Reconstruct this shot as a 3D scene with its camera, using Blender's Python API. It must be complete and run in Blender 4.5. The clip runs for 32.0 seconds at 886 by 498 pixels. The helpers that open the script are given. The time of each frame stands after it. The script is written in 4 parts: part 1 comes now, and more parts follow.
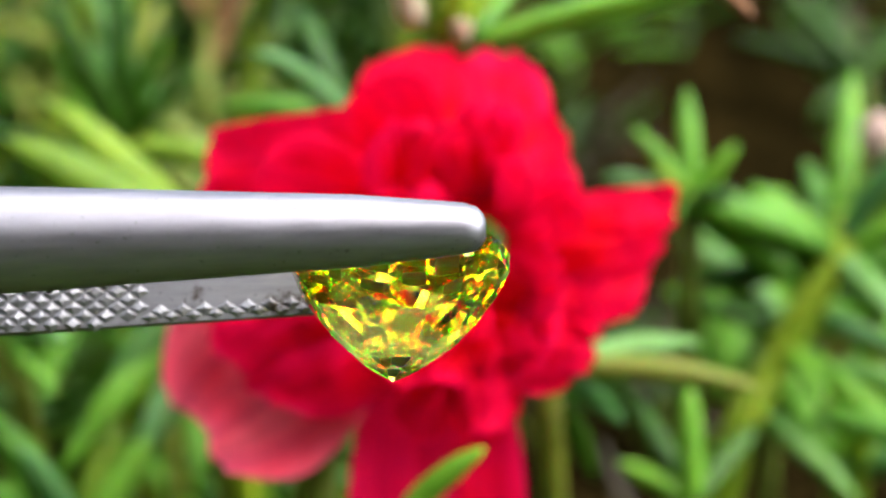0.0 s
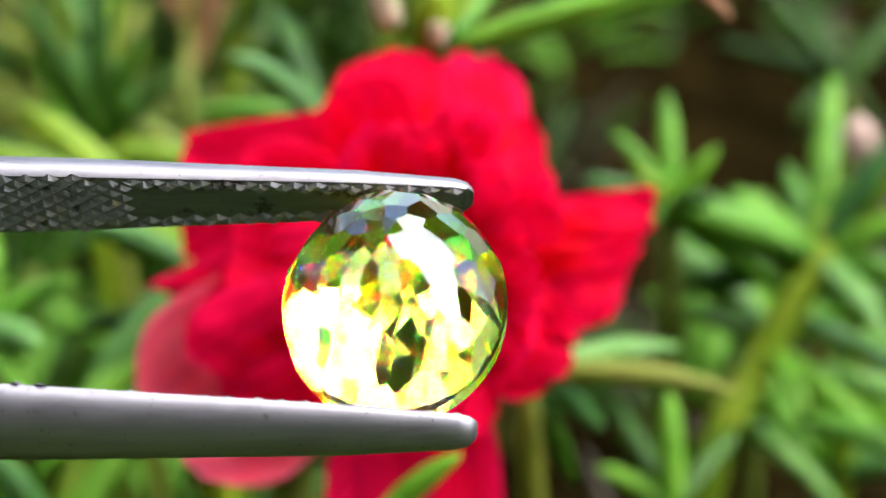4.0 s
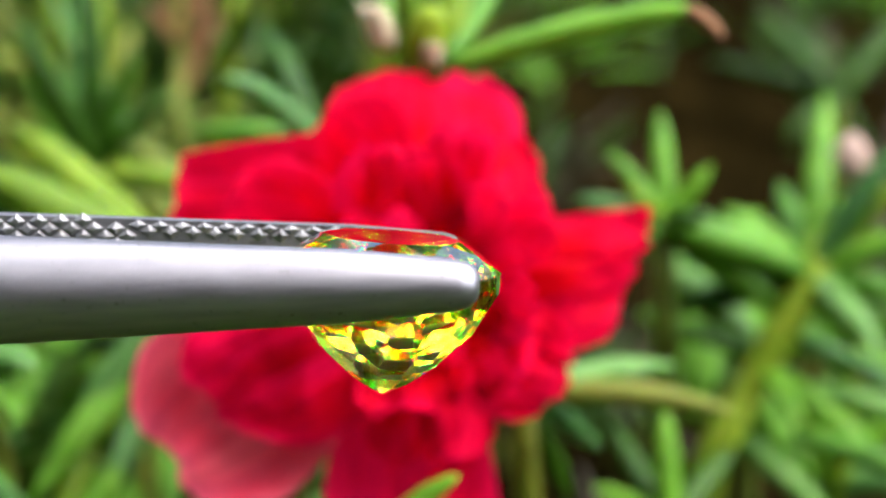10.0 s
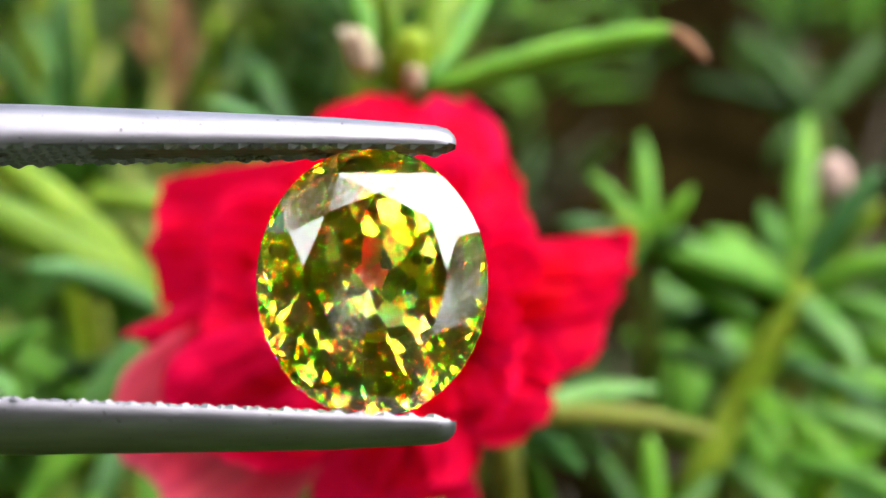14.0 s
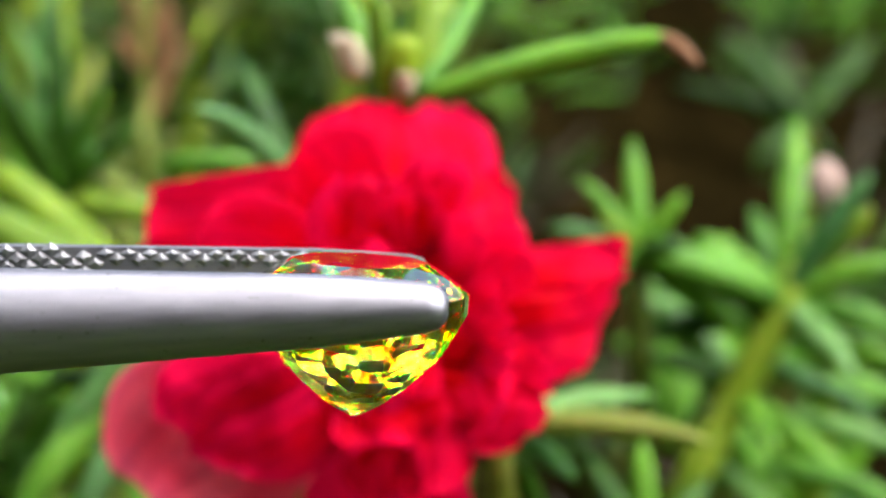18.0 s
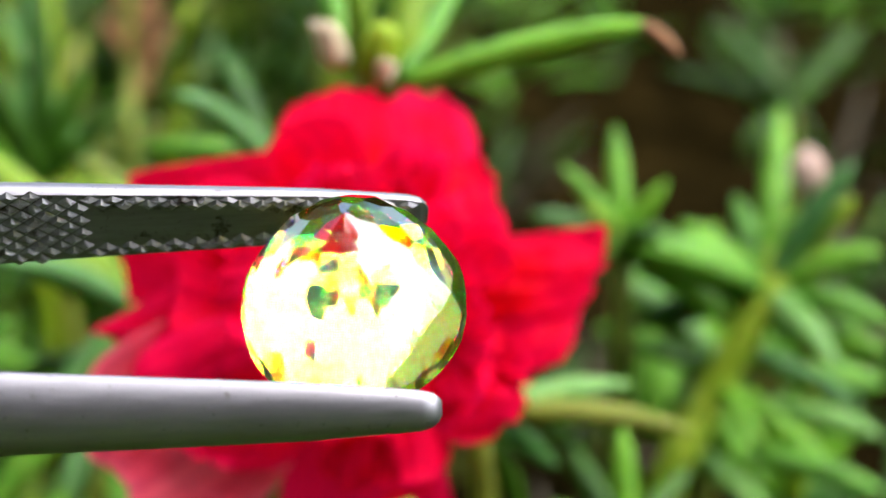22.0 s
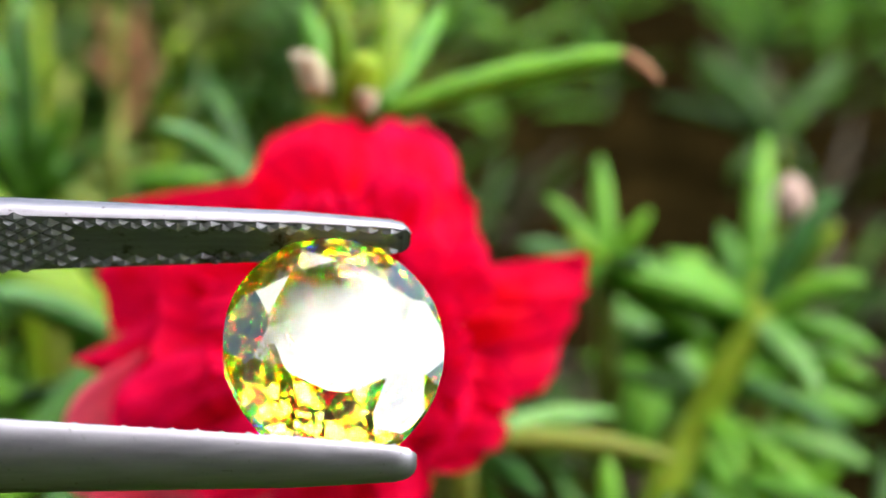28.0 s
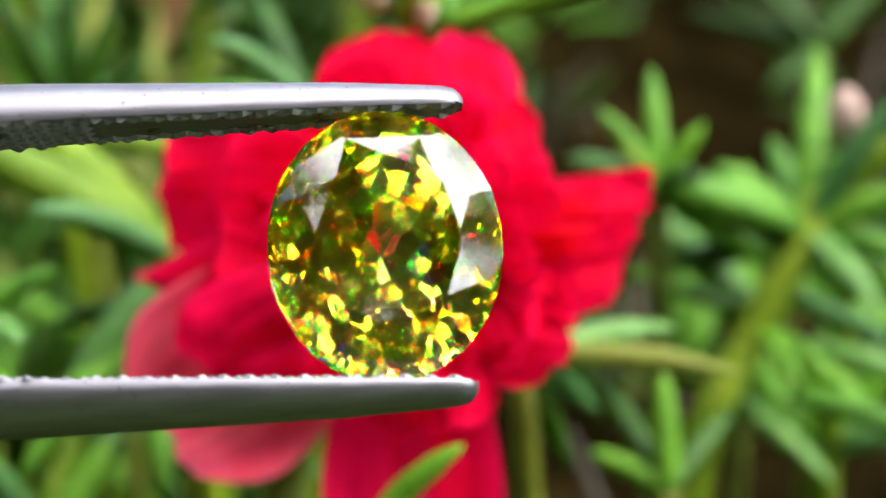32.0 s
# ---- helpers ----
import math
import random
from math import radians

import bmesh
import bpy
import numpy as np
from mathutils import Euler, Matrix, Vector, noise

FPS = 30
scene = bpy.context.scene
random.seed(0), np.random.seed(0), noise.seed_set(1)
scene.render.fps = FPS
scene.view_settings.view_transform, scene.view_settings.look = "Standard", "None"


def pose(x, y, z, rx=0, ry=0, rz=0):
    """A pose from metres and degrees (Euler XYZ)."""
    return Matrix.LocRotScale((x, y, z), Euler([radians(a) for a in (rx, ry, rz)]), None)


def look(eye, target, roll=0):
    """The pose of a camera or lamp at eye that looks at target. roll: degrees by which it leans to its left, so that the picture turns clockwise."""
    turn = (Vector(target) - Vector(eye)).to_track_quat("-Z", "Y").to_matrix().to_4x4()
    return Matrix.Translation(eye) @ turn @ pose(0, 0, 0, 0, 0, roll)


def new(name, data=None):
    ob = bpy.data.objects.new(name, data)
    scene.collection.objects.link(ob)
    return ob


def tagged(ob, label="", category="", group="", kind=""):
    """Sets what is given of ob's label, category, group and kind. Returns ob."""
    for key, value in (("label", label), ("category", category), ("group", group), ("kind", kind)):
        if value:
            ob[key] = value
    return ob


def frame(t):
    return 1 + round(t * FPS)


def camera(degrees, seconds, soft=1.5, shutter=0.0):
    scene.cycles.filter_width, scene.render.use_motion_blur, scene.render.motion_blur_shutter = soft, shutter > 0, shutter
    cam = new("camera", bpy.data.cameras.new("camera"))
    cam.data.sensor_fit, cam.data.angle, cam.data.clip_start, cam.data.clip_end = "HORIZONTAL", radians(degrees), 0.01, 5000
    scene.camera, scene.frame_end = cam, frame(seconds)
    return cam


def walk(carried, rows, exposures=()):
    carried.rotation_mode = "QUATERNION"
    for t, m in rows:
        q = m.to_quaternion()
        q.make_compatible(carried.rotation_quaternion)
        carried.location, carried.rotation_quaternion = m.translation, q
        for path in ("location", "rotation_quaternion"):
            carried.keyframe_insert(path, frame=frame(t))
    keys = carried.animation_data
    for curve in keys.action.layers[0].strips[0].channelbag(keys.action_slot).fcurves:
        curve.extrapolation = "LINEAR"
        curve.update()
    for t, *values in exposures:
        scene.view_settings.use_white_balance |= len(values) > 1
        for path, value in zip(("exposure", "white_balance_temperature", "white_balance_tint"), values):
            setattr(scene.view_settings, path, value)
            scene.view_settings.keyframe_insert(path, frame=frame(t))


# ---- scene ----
# ---- camera and its walk ----
MM = 0.001
EYE_HEIGHT = 0.155
# VIEW: x right, y ahead, z up as the camera sees it at rest; the camera looks down on the bed of flowers
VIEW = pose(0, 0, EYE_HEIGHT, -24, 0, 0)


def at(u, v, w):
    """A place from millimetres right of, above and ahead of the camera's rest."""
    return VIEW @ Vector((u * MM, w * MM, v * MM))


cam = camera(30.0, 32.0, soft=1.15)
cam.data.dof.use_dof = True
cam.data.dof.focus_distance = 68 * MM
cam.data.dof.aperture_fstop = 38.0
# seconds, millimetres right, ahead and up, then yaw, pitch and roll in degrees
PATH = [
    (0.0, -0.09, -0.95, -0.28, 0.88, -0.86, -0.29),
    (0.5, 0.24, -1.03, -0.38, 1.05, -0.81, -0.20),
    (1.0, 0.83, -0.38, -0.06, 0.92, -1.05, -0.36),
    (1.5, 0.82, -0.81, -0.50, 0.89, -0.79, -0.19),
    (2.0, 1.06, -0.31, -0.46, 0.81, -0.84, -0.25),
    (2.5, 0.78, -0.65, -0.49, 0.70, -0.98, -0.36),
    (3.0, 0.56, -0.23, -0.53, 0.54, -0.73, -0.39),
    (3.5, 0.82, -0.23, -0.47, 0.58, -0.70, -0.23),
    (5.5, 0.20, -0.09, 0.11, 0.12, -0.59, -0.22),
    (6.0, 0.27, -0.21, -0.25, 0.21, -0.12, -0.12),
    (6.5, 0.01, -0.04, 0.10, 0.27, -0.34, -0.10),
    (7.0, -0.24, -0.04, -0.47, 0.20, -0.05, -0.02),
    (7.5, 0.03, -0.08, 0.05, 0.25, -0.40, -0.10),
    (8.0, 0.32, -0.02, -0.19, 0.16, -0.17, -0.10),
    (8.5, 0.26, -0.09, -0.18, 0.11, 0.03, -0.10),
    (9.0, 0.01, -0.00, -0.01, 0.00, 0.00, 0.00),
    (9.5, 0.52, 0.26, -0.06, 0.16, -0.04, 0.11),
    (10.0, 0.39, -0.12, -0.14, 0.15, -0.07, 0.12),
    (10.5, -0.03, 0.10, 0.05, 0.09, -0.13, 0.11),
    (11.0, 0.05, 0.34, 0.23, -0.13, -0.15, 0.05),
    (11.5, -0.06, 0.30, 0.14, -0.20, 0.16, 0.16),
    (12.0, 0.01, 0.40, 0.53, -0.17, 0.10, 0.17),
    (12.5, -0.05, 0.36, 0.37, -0.27, 0.42, 0.24),
    (13.0, 0.17, 0.42, 0.20, -0.27, 0.66, 0.33),
    (13.5, -0.19, 0.43, 0.12, -0.58, 0.55, 0.41),
    (14.0, 0.15, 0.69, 0.27, -0.56, 0.57, 0.45),
    (14.5, -0.25, 0.62, 0.17, -0.68, 0.75, 0.52),
    (16.5, -0.16, 1.10, 0.48, -0.98, 0.47, 0.47),
    (17.0, 0.04, 1.16, 0.64, -0.86, 0.52, 0.43),
    (17.5, -0.15, 0.88, 0.41, -0.96, 0.65, 0.59),
    (18.0, -0.37, 1.15, 0.49, -1.10, 0.70, 0.57),
    (18.5, -0.17, 1.12, 0.59, -1.00, 0.49, 0.47),
    (19.0, 0.29, 0.99, 0.39, -0.99, 0.44, 0.54),
    (19.5, 0.23, 1.16, 0.56, -0.91, 0.44, 0.32),
    (20.0, 0.03, 1.17, 0.68, -1.02, 0.39, 0.39),
    (20.5, 0.20, 1.28, 0.56, -1.13, 0.70, 0.48),
    (21.0, 0.34, 1.20, 0.74, -1.15, 0.63, 0.52),
    (21.5, 0.29, 1.26, 0.46, -1.25, 0.41, 0.55),
    (22.0, 0.44, 1.45, 0.91, -1.41, 0.08, 0.36),
    (22.5, 0.33, 1.78, 0.94, -1.38, 0.36, 0.39),
    (23.0, 0.29, 1.61, 0.76, -1.37, 0.47, 0.48),
    (23.5, 0.44, 1.53, 0.63, -1.29, 0.73, 0.50),
    (24.0, 0.21, 1.55, 0.80, -1.40, 0.49, 0.48),
    (24.5, 0.52, 1.53, 0.85, -1.43, 0.47, 0.52),
    (25.0, 0.78, 1.46, 0.89, -1.35, 0.79, 0.47),
    (25.5, 0.78, 1.38, 1.09, -1.34, 0.87, 0.52),
    (27.5, 1.54, 1.25, 0.87, -1.37, 0.91, 0.57),
    (28.0, 1.44, 1.28, 0.63, -1.54, 1.22, 0.64),
    (28.5, 1.40, 1.33, 0.74, -1.54, 1.31, 0.69),
    (29.0, 1.32, 1.41, 0.95, -1.68, 1.44, 0.70),
    (29.5, 1.27, 1.61, 0.98, -1.62, 1.18, 0.75),
    (30.0, 0.25, 1.25, 0.88, -1.26, 0.11, 0.72),
    (30.5, 0.08, 2.18, 0.38, -1.26, -1.86, 0.94),
    (31.0, 0.28, 2.37, 0.02, -1.08, -2.50, 1.15),
    (31.5, -1.48, 2.61, 0.13, -0.70, -2.58, 1.12),
    (32.0, -1.74, 2.50, 0.54, -1.03, -1.66, 0.96),
]
walk(cam, [(t, VIEW @ pose(x * MM, y * MM, z * MM, 90 + p, r, yaw)) for t, x, y, z, yaw, p, r in PATH],
     exposures=[(0.0, 1.90 + 0.1), (0.6, 1.90 + 0.06), (1.4, 1.90 + 0.01), (2.0, 1.90), (32.0, 1.90)])

# ---- sky and sun ----
world = bpy.data.worlds.new("sky")
scene.world = world
scene.cycles.max_bounces, scene.cycles.transmission_bounces, scene.cycles.glossy_bounces = 16, 16, 16
world.use_nodes = True
wn = world.node_tree
sky = wn.nodes.new("ShaderNodeTexSky")
sky.sky_type = "NISHITA"
sky.sun_disc = False
sky.sun_elevation = radians(66)
sky.sun_rotation = radians(110)
sky.air_density, sky.dust_density, sky.ozone_density = 1.0, 2.2, 0.6
background = wn.nodes["Background"]
wn.links.new(sky.outputs["Color"], background.inputs["Color"])
background.inputs["Strength"].default_value = 0.15
sun_data = bpy.data.lights.new("sun", "SUN")
sun_data.energy, sun_data.angle, sun_data.color = 4.9, radians(118), (1.0, 0.97, 0.91)
sun = new("sun", sun_data)
# a sun behind thin cloud, spread wide, stands to the right
sun.matrix_world = look((0.80, -0.20, 2.0), (0, 0.1, 0.1))


# ---- materials ----
def material(name):
    m = bpy.data.materials.new(name)
    m.use_nodes = True
    return m, m.node_tree, m.node_tree.nodes["Principled BSDF"]


def node(tree, kind, **values):
    n = tree.nodes.new(kind)
    for key, value in values.items():
        n.inputs[key.replace("_", " ")].default_value = value
    return n


def mapped(tree, stretch=(1, 1, 1)):
    co = tree.nodes.new("ShaderNodeTexCoord")
    mp = tree.nodes.new("ShaderNodeMapping")
    mp.inputs["Scale"].default_value = stretch
    tree.links.new(co.outputs["Object"], mp.inputs["Vector"])
    return mp.outputs["Vector"]


def noise_tex(tree, vector, size, detail=4.0, rough=0.55):
    """Noise whose blobs are about size metres across."""
    n = node(tree, "ShaderNodeTexNoise", Scale=1.0 / size, Detail=detail, Roughness=rough)
    tree.links.new(vector, n.inputs["Vector"])
    return n.outputs["Fac"]


def ramp(tree, fac, stops):
    r = tree.nodes.new("ShaderNodeValToRGB")
    els = r.color_ramp.elements
    while len(els) < len(stops):
        els.new(0.5)
    for el, (place, colour) in zip(els, stops):
        el.position, el.color = place, (*colour, 1)
    tree.links.new(fac, r.inputs["Fac"])
    return r.outputs["Color"]


def bump(tree, bsdf, height, strength, depth):
    b = node(tree, "ShaderNodeBump", Strength=strength, Distance=depth)
    tree.links.new(height, b.inputs["Height"])
    tree.links.new(b.outputs["Normal"], bsdf.inputs["Normal"])


def mix_colour(tree, fac, a, b, blend="MIX"):
    m = tree.nodes.new("ShaderNodeMix")
    m.data_type, m.blend_type = "RGBA", blend
    for sock, value in ((m.inputs[0], fac), (m.inputs[6], a), (m.inputs[7], b)):
        if hasattr(value, "is_linked"):
            tree.links.new(value, sock)
        else:
            sock.default_value = value if isinstance(value, float) else (*value, 1)
    return m.outputs[2]


def leafy(name, dark, light, gloss=0.38, size=0.004, through_light=0.25, joined=False):
    """Succulent leaf skin: mottled, a little waxy, lit through at its thin places."""
    m, tree, bsdf = material(name)
    v = mapped(tree)
    info = tree.nodes.new("ShaderNodeObjectInfo")
    chance = tree.nodes.new("ShaderNodeNewGeometry").outputs["Random Per Island"] if joined else info.outputs["Random"]
    big = noise_tex(tree, v, size)
    fine = noise_tex(tree, v, size * 0.15, 6)
    col = ramp(tree, big, [(0.3, dark), (0.72, light)])
    vary = ramp(tree, chance, [(0.0, (0.68, 0.76, 0.85)), (0.5, (1, 1, 1)), (1.0, (1.16, 1.08, 0.8))])
    col = mix_colour(tree, 1.0, col, vary, "MULTIPLY")
    tree.links.new(col, bsdf.inputs["Base Color"])
    bsdf.inputs["Roughness"].default_value = gloss
    bsdf.inputs["Specular IOR Level"].default_value = 0.16
    bsdf.inputs["Subsurface Weight"].default_value = through_light
    bsdf.inputs["Subsurface Radius"].default_value = (0.4, 1.0, 0.15)
    bsdf.inputs["Subsurface Scale"].default_value = 0.0012
    bump(tree, bsdf, fine, 0.25, 0.0002)
    return m


def petal_skin(name, deep, mid, pink, gloss=0.42):
    """Petal tissue: fine veins along the petal, patches of crimson and pink, painted sheen, light shining through."""
    m, tree, bsdf = material(name)
    uv = tree.nodes.new("ShaderNodeUVMap")
    mp = tree.nodes.new("ShaderNodeMapping")
    mp.inputs["Scale"].default_value = (26, 1.6, 1)
    tree.links.new(uv.outputs["UV"], mp.inputs["Vector"])
    veins = node(tree, "ShaderNodeTexNoise", Scale=1.0, Detail=5.0, Roughness=0.6)
    tree.links.new(mp.outputs["Vector"], veins.inputs["Vector"])
    patches = noise_tex(tree, mapped(tree), 0.0045, 3)
    parts_of = tree.nodes.new("ShaderNodeSeparateXYZ")
    tree.links.new(uv.outputs["UV"], parts_of.inputs[0])
    rim = tree.nodes.new("ShaderNodeMath")
    rim.operation = "MULTIPLY_ADD"
    tree.links.new(parts_of.outputs["Y"], rim.inputs[0])
    rim.inputs[1].default_value = 0.22
    tree.links.new(patches, rim.inputs[2])
    col = ramp(tree, rim.outputs[0], [(0.42, deep), (0.6, mid), (0.82, pink)])

    def math_node(kind, a, b):
        n = tree.nodes.new("ShaderNodeMath")
        n.operation = kind
        for sock, value in zip(n.inputs, (a, b)):
            if isinstance(value, float):
                sock.default_value = value
            else:
                tree.links.new(value, sock)
        return n.outputs[0]

    # the thin margins are pinker than the blade, with rim sheen painted in
    across = math_node("ABSOLUTE", math_node("MULTIPLY_ADD", parts_of.outputs["X"], 2.0), 0.0)
    across.node.inputs[0].links[0].from_node.inputs[2].default_value = -1.0
    margin = math_node("MAXIMUM", math_node("POWER", across, 6.0), math_node("POWER", parts_of.outputs["Y"], 7.0))
    margin = math_node("MULTIPLY", margin, 0.65)
    col = mix_colour(tree, margin, col, (pink[0] + 0.04, pink[1] * 1.5 + 0.002, pink[2] * 1.6))
    # broad streaks of magenta from root to rim paint in the sheen of folds
    info = tree.nodes.new("ShaderNodeObjectInfo")
    shift = tree.nodes.new("ShaderNodeCombineXYZ")
    tree.links.new(math_node("MULTIPLY", info.outputs["Random"], 37.0), shift.inputs[2])
    wide = tree.nodes.new("ShaderNodeMapping")
    wide.inputs["Scale"].default_value = (4.2, 0.7, 1)
    tree.links.new(uv.outputs["UV"], wide.inputs["Vector"])
    tree.links.new(shift.outputs[0], wide.inputs["Location"])
    sheen_bands = node(tree, "ShaderNodeTexNoise", Scale=1.0, Detail=2.0, Roughness=0.5)
    tree.links.new(wide.outputs["Vector"], sheen_bands.inputs["Vector"])
    lit = ramp(tree, sheen_bands.outputs["Fac"], [(0.47, (0, 0, 0)), (0.60, (0.85, 0.85, 0.85))])
    col = mix_colour(tree, lit, col, (pink[0] + 0.03, pink[1] * 1.3, pink[2] * 1.15))
    streak = ramp(tree, veins.outputs["Fac"], [(0.35, (0.72, 0.6, 0.65)), (0.65, (1.08, 1.2, 1.1))])
    col = mix_colour(tree, 0.8, col, streak, "MULTIPLY")
    tree.links.new(col, bsdf.inputs["Base Color"])
    bsdf.inputs["Roughness"].default_value = gloss
    bsdf.inputs["Specular IOR Level"].default_value = 0.03
    # velvety tissue shines pink at a grazing view
    bsdf.inputs["Sheen Weight"].default_value = 0.09
    bsdf.inputs["Sheen Roughness"].default_value = 0.35
    bsdf.inputs["Sheen Tint"].default_value = (1.0, 0.02, 0.30, 1)
    bump(tree, bsdf, veins.outputs["Fac"], 0.4, 0.0003)
    glow = tree.nodes.new("ShaderNodeBsdfTranslucent")
    tree.links.new(col, glow.inputs["Color"])
    mixer = tree.nodes.new("ShaderNodeMixShader")
    mixer.inputs["Fac"].default_value = 0.42
    out = tree.nodes["Material Output"]
    tree.links.new(bsdf.outputs["BSDF"], mixer.inputs[1])
    tree.links.new(glow.outputs["BSDF"], mixer.inputs[2])
    tree.links.new(mixer.outputs["Shader"], out.inputs["Surface"])
    return m


def steel(name, base, rough, grime):
    """Brushed steel: long fine scratches, faint streaks, stains and pits."""
    m, tree, bsdf = material(name)
    v = mapped(tree)
    scratch = noise_tex(tree, mapped(tree, (0.06, 1, 1)), 0.00012, 3, 0.7)
    streaks = noise_tex(tree, mapped(tree, (0.12, 1, 1)), 0.0005, 5, 0.65)
    stains = noise_tex(tree, v, 0.0016, 6, 0.7)
    specks = noise_tex(tree, v, 0.00028, 4, 0.6)
    dirt = ramp(tree, stains, [(grime, (1, 1, 1)), (grime + 0.09, (0.25, 0.2, 0.16))])
    spot = ramp(tree, specks, [(0.655, (1, 1, 1)), (0.70, (0.32, 0.28, 0.26))])
    band = ramp(tree, streaks, [(0.34, (0.80, 0.79, 0.80)), (0.62, (1.07, 1.07, 1.06))])
    col = mix_colour(tree, 1.0, base, dirt, "MULTIPLY")
    col = mix_colour(tree, 0.7, col, spot, "MULTIPLY")
    col = mix_colour(tree, 0.8, col, band, "MULTIPLY")
    tree.links.new(col, bsdf.inputs["Base Color"])
    bsdf.inputs["Metallic"].default_value = 1.0
    r = ramp(tree, scratch, [(0.3, (rough * 0.86,) * 3), (0.7, (rough * 1.14,) * 3)])
    tree.links.new(r, bsdf.inputs["Roughness"])
    bump(tree, bsdf, scratch, 0.05, 0.00002)
    return m


def gem_glass(name):
    """A strongly refracting, strongly dispersing yellow-green crystal."""
    m, tree, bsdf = material(name)
    tree.nodes.remove(bsdf)
    add_last = None
    for colour, ior in (((0.98, 0.0, 0.0), 1.85), ((0.0, 0.955, 0.0), 1.86), ((0.0, 0.0, 0.47), 1.88)):
        ref = tree.nodes.new("ShaderNodeBsdfRefraction")
        ref.inputs["Color"].default_value = (*colour, 1)
        ref.inputs["Roughness"].default_value = 0.0
        ref.inputs["IOR"].default_value = ior
        if add_last is None:
            add_last = ref.outputs[0]
        else:
            add = tree.nodes.new("ShaderNodeAddShader")
            tree.links.new(add_last, add.inputs[0])
            tree.links.new(ref.outputs[0], add.inputs[1])
            add_last = add.outputs[0]
    fres = node(tree, "ShaderNodeFresnel", IOR=1.86)
    gloss = tree.nodes.new("ShaderNodeBsdfGlossy")
    gloss.inputs["Roughness"].default_value = 0.0
    # what is thrown back inside the stone takes on its colour, the gloss of its outside stays clear
    tree.links.new(ramp(tree, fres.outputs[0], [(0.7, (1, 1, 1)), (1.0, (0.985, 0.935, 0.57))]), gloss.inputs["Color"])
    mixer = tree.nodes.new("ShaderNodeMixShader")
    tree.links.new(fres.outputs[0], mixer.inputs[0])
    tree.links.new(add_last, mixer.inputs[1])
    tree.links.new(gloss.outputs[0], mixer.inputs[2])
    tree.links.new(mixer.outputs[0], tree.nodes["Material Output"].inputs["Surface"])
    return m


def soil_skin(name):
    m, tree, bsdf = material(name)
    v = mapped(tree)
    clods = noise_tex(tree, v, 0.02, 8, 0.65)
    grit = noise_tex(tree, v, 0.0025, 6, 0.7)
    # near-black browns: the shade among the plants is put into the soil colour
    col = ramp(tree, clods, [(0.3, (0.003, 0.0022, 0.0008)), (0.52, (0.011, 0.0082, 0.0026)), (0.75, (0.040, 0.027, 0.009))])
    tint = ramp(tree, grit, [(0.35, (0.6, 0.6, 0.6)), (0.7, (1.25, 1.15, 1.0))])
    # unseen ground under and behind the camera, tinted green to bounce into the stone
    split = tree.nodes.new("ShaderNodeSeparateXYZ")
    tree.links.new(v, split.inputs[0])
    unseen_side = tree.nodes.new("ShaderNodeMapRange")
    tree.links.new(split.outputs["Y"], unseen_side.inputs["Value"])
    unseen_side.inputs["From Min"].default_value, unseen_side.inputs["From Max"].default_value = 0.07, 0.0
    bounce_green = ramp(tree, clods, [(0.3, (0.030, 0.042, 0.010)), (0.7, (0.075, 0.10, 0.022))])
    col = mix_colour(tree, unseen_side.outputs[0], col, bounce_green)
    tree.links.new(mix_colour(tree, 1.0, col, tint, "MULTIPLY"), bsdf.inputs["Base Color"])
    bsdf.inputs["Roughness"].default_value = 0.9
    bsdf.inputs["Specular IOR Level"].default_value = 0.0
    bump(tree, bsdf, grit, 0.8, 0.002)
    return m


def dry_skin(name, a, b):
    m, tree, bsdf = material(name)
    fibres = noise_tex(tree, mapped(tree), 0.0012, 6, 0.7)
    tree.links.new(ramp(tree, fibres, [(0.3, a), (0.7, b)]), bsdf.inputs["Base Color"])
    bsdf.inputs["Roughness"].default_value = 0.75
    bump(tree, bsdf, fibres, 0.5, 0.0003)
    return m


LEAF = leafy("leaf_green", (0.054, 0.152, 0.011), (0.130, 0.312, 0.028))
LEAF_BLUE = leafy("leaf_bluish", (0.050, 0.14, 0.028), (0.125, 0.27, 0.085), 0.3)
LEAF_LIME = leafy("leaf_lime", (0.080, 0.155, 0.007), (0.155, 0.245, 0.017), 0.4)
# deep green leaves, and background leaves with their shade in the colour
LEAF_DEEP_SHADED = leafy("leaf_deep_shaded", (0.012, 0.042, 0.003), (0.034, 0.098, 0.007), 0.42)
BED_LEAF = leafy("bed_leaf_green", (0.054, 0.152, 0.011), (0.130, 0.312, 0.028), joined=True)
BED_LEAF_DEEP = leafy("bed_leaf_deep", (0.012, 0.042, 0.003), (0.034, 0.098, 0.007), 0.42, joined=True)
SHRUB_LEAF = leafy("shrub_leaf", (0.065, 0.09, 0.012), (0.18, 0.205, 0.036), 0.4, 0.05, joined=True)
STEM_LIME = leafy("stem_lime", (0.14, 0.23, 0.009), (0.25, 0.33, 0.022), 0.45)
STEM_OLIVE = leafy("stem_olive", (0.075, 0.095, 0.012), (0.16, 0.19, 0.03), 0.5)
PETAL = petal_skin("petal_red", (0.74, 0.0003, 0.006), (0.85, 0.0006, 0.016), (0.91, 0.003, 0.075))
PETAL_ROSE = petal_skin("petal_rose", (0.76, 0.0004, 0.010), (0.86, 0.0015, 0.032), (0.90, 0.005, 0.100))
PETAL_PINK = petal_skin("petal_pink", (0.86, 0.014, 0.055), (0.91, 0.055, 0.13), (0.94, 0.13, 0.23), 0.5)
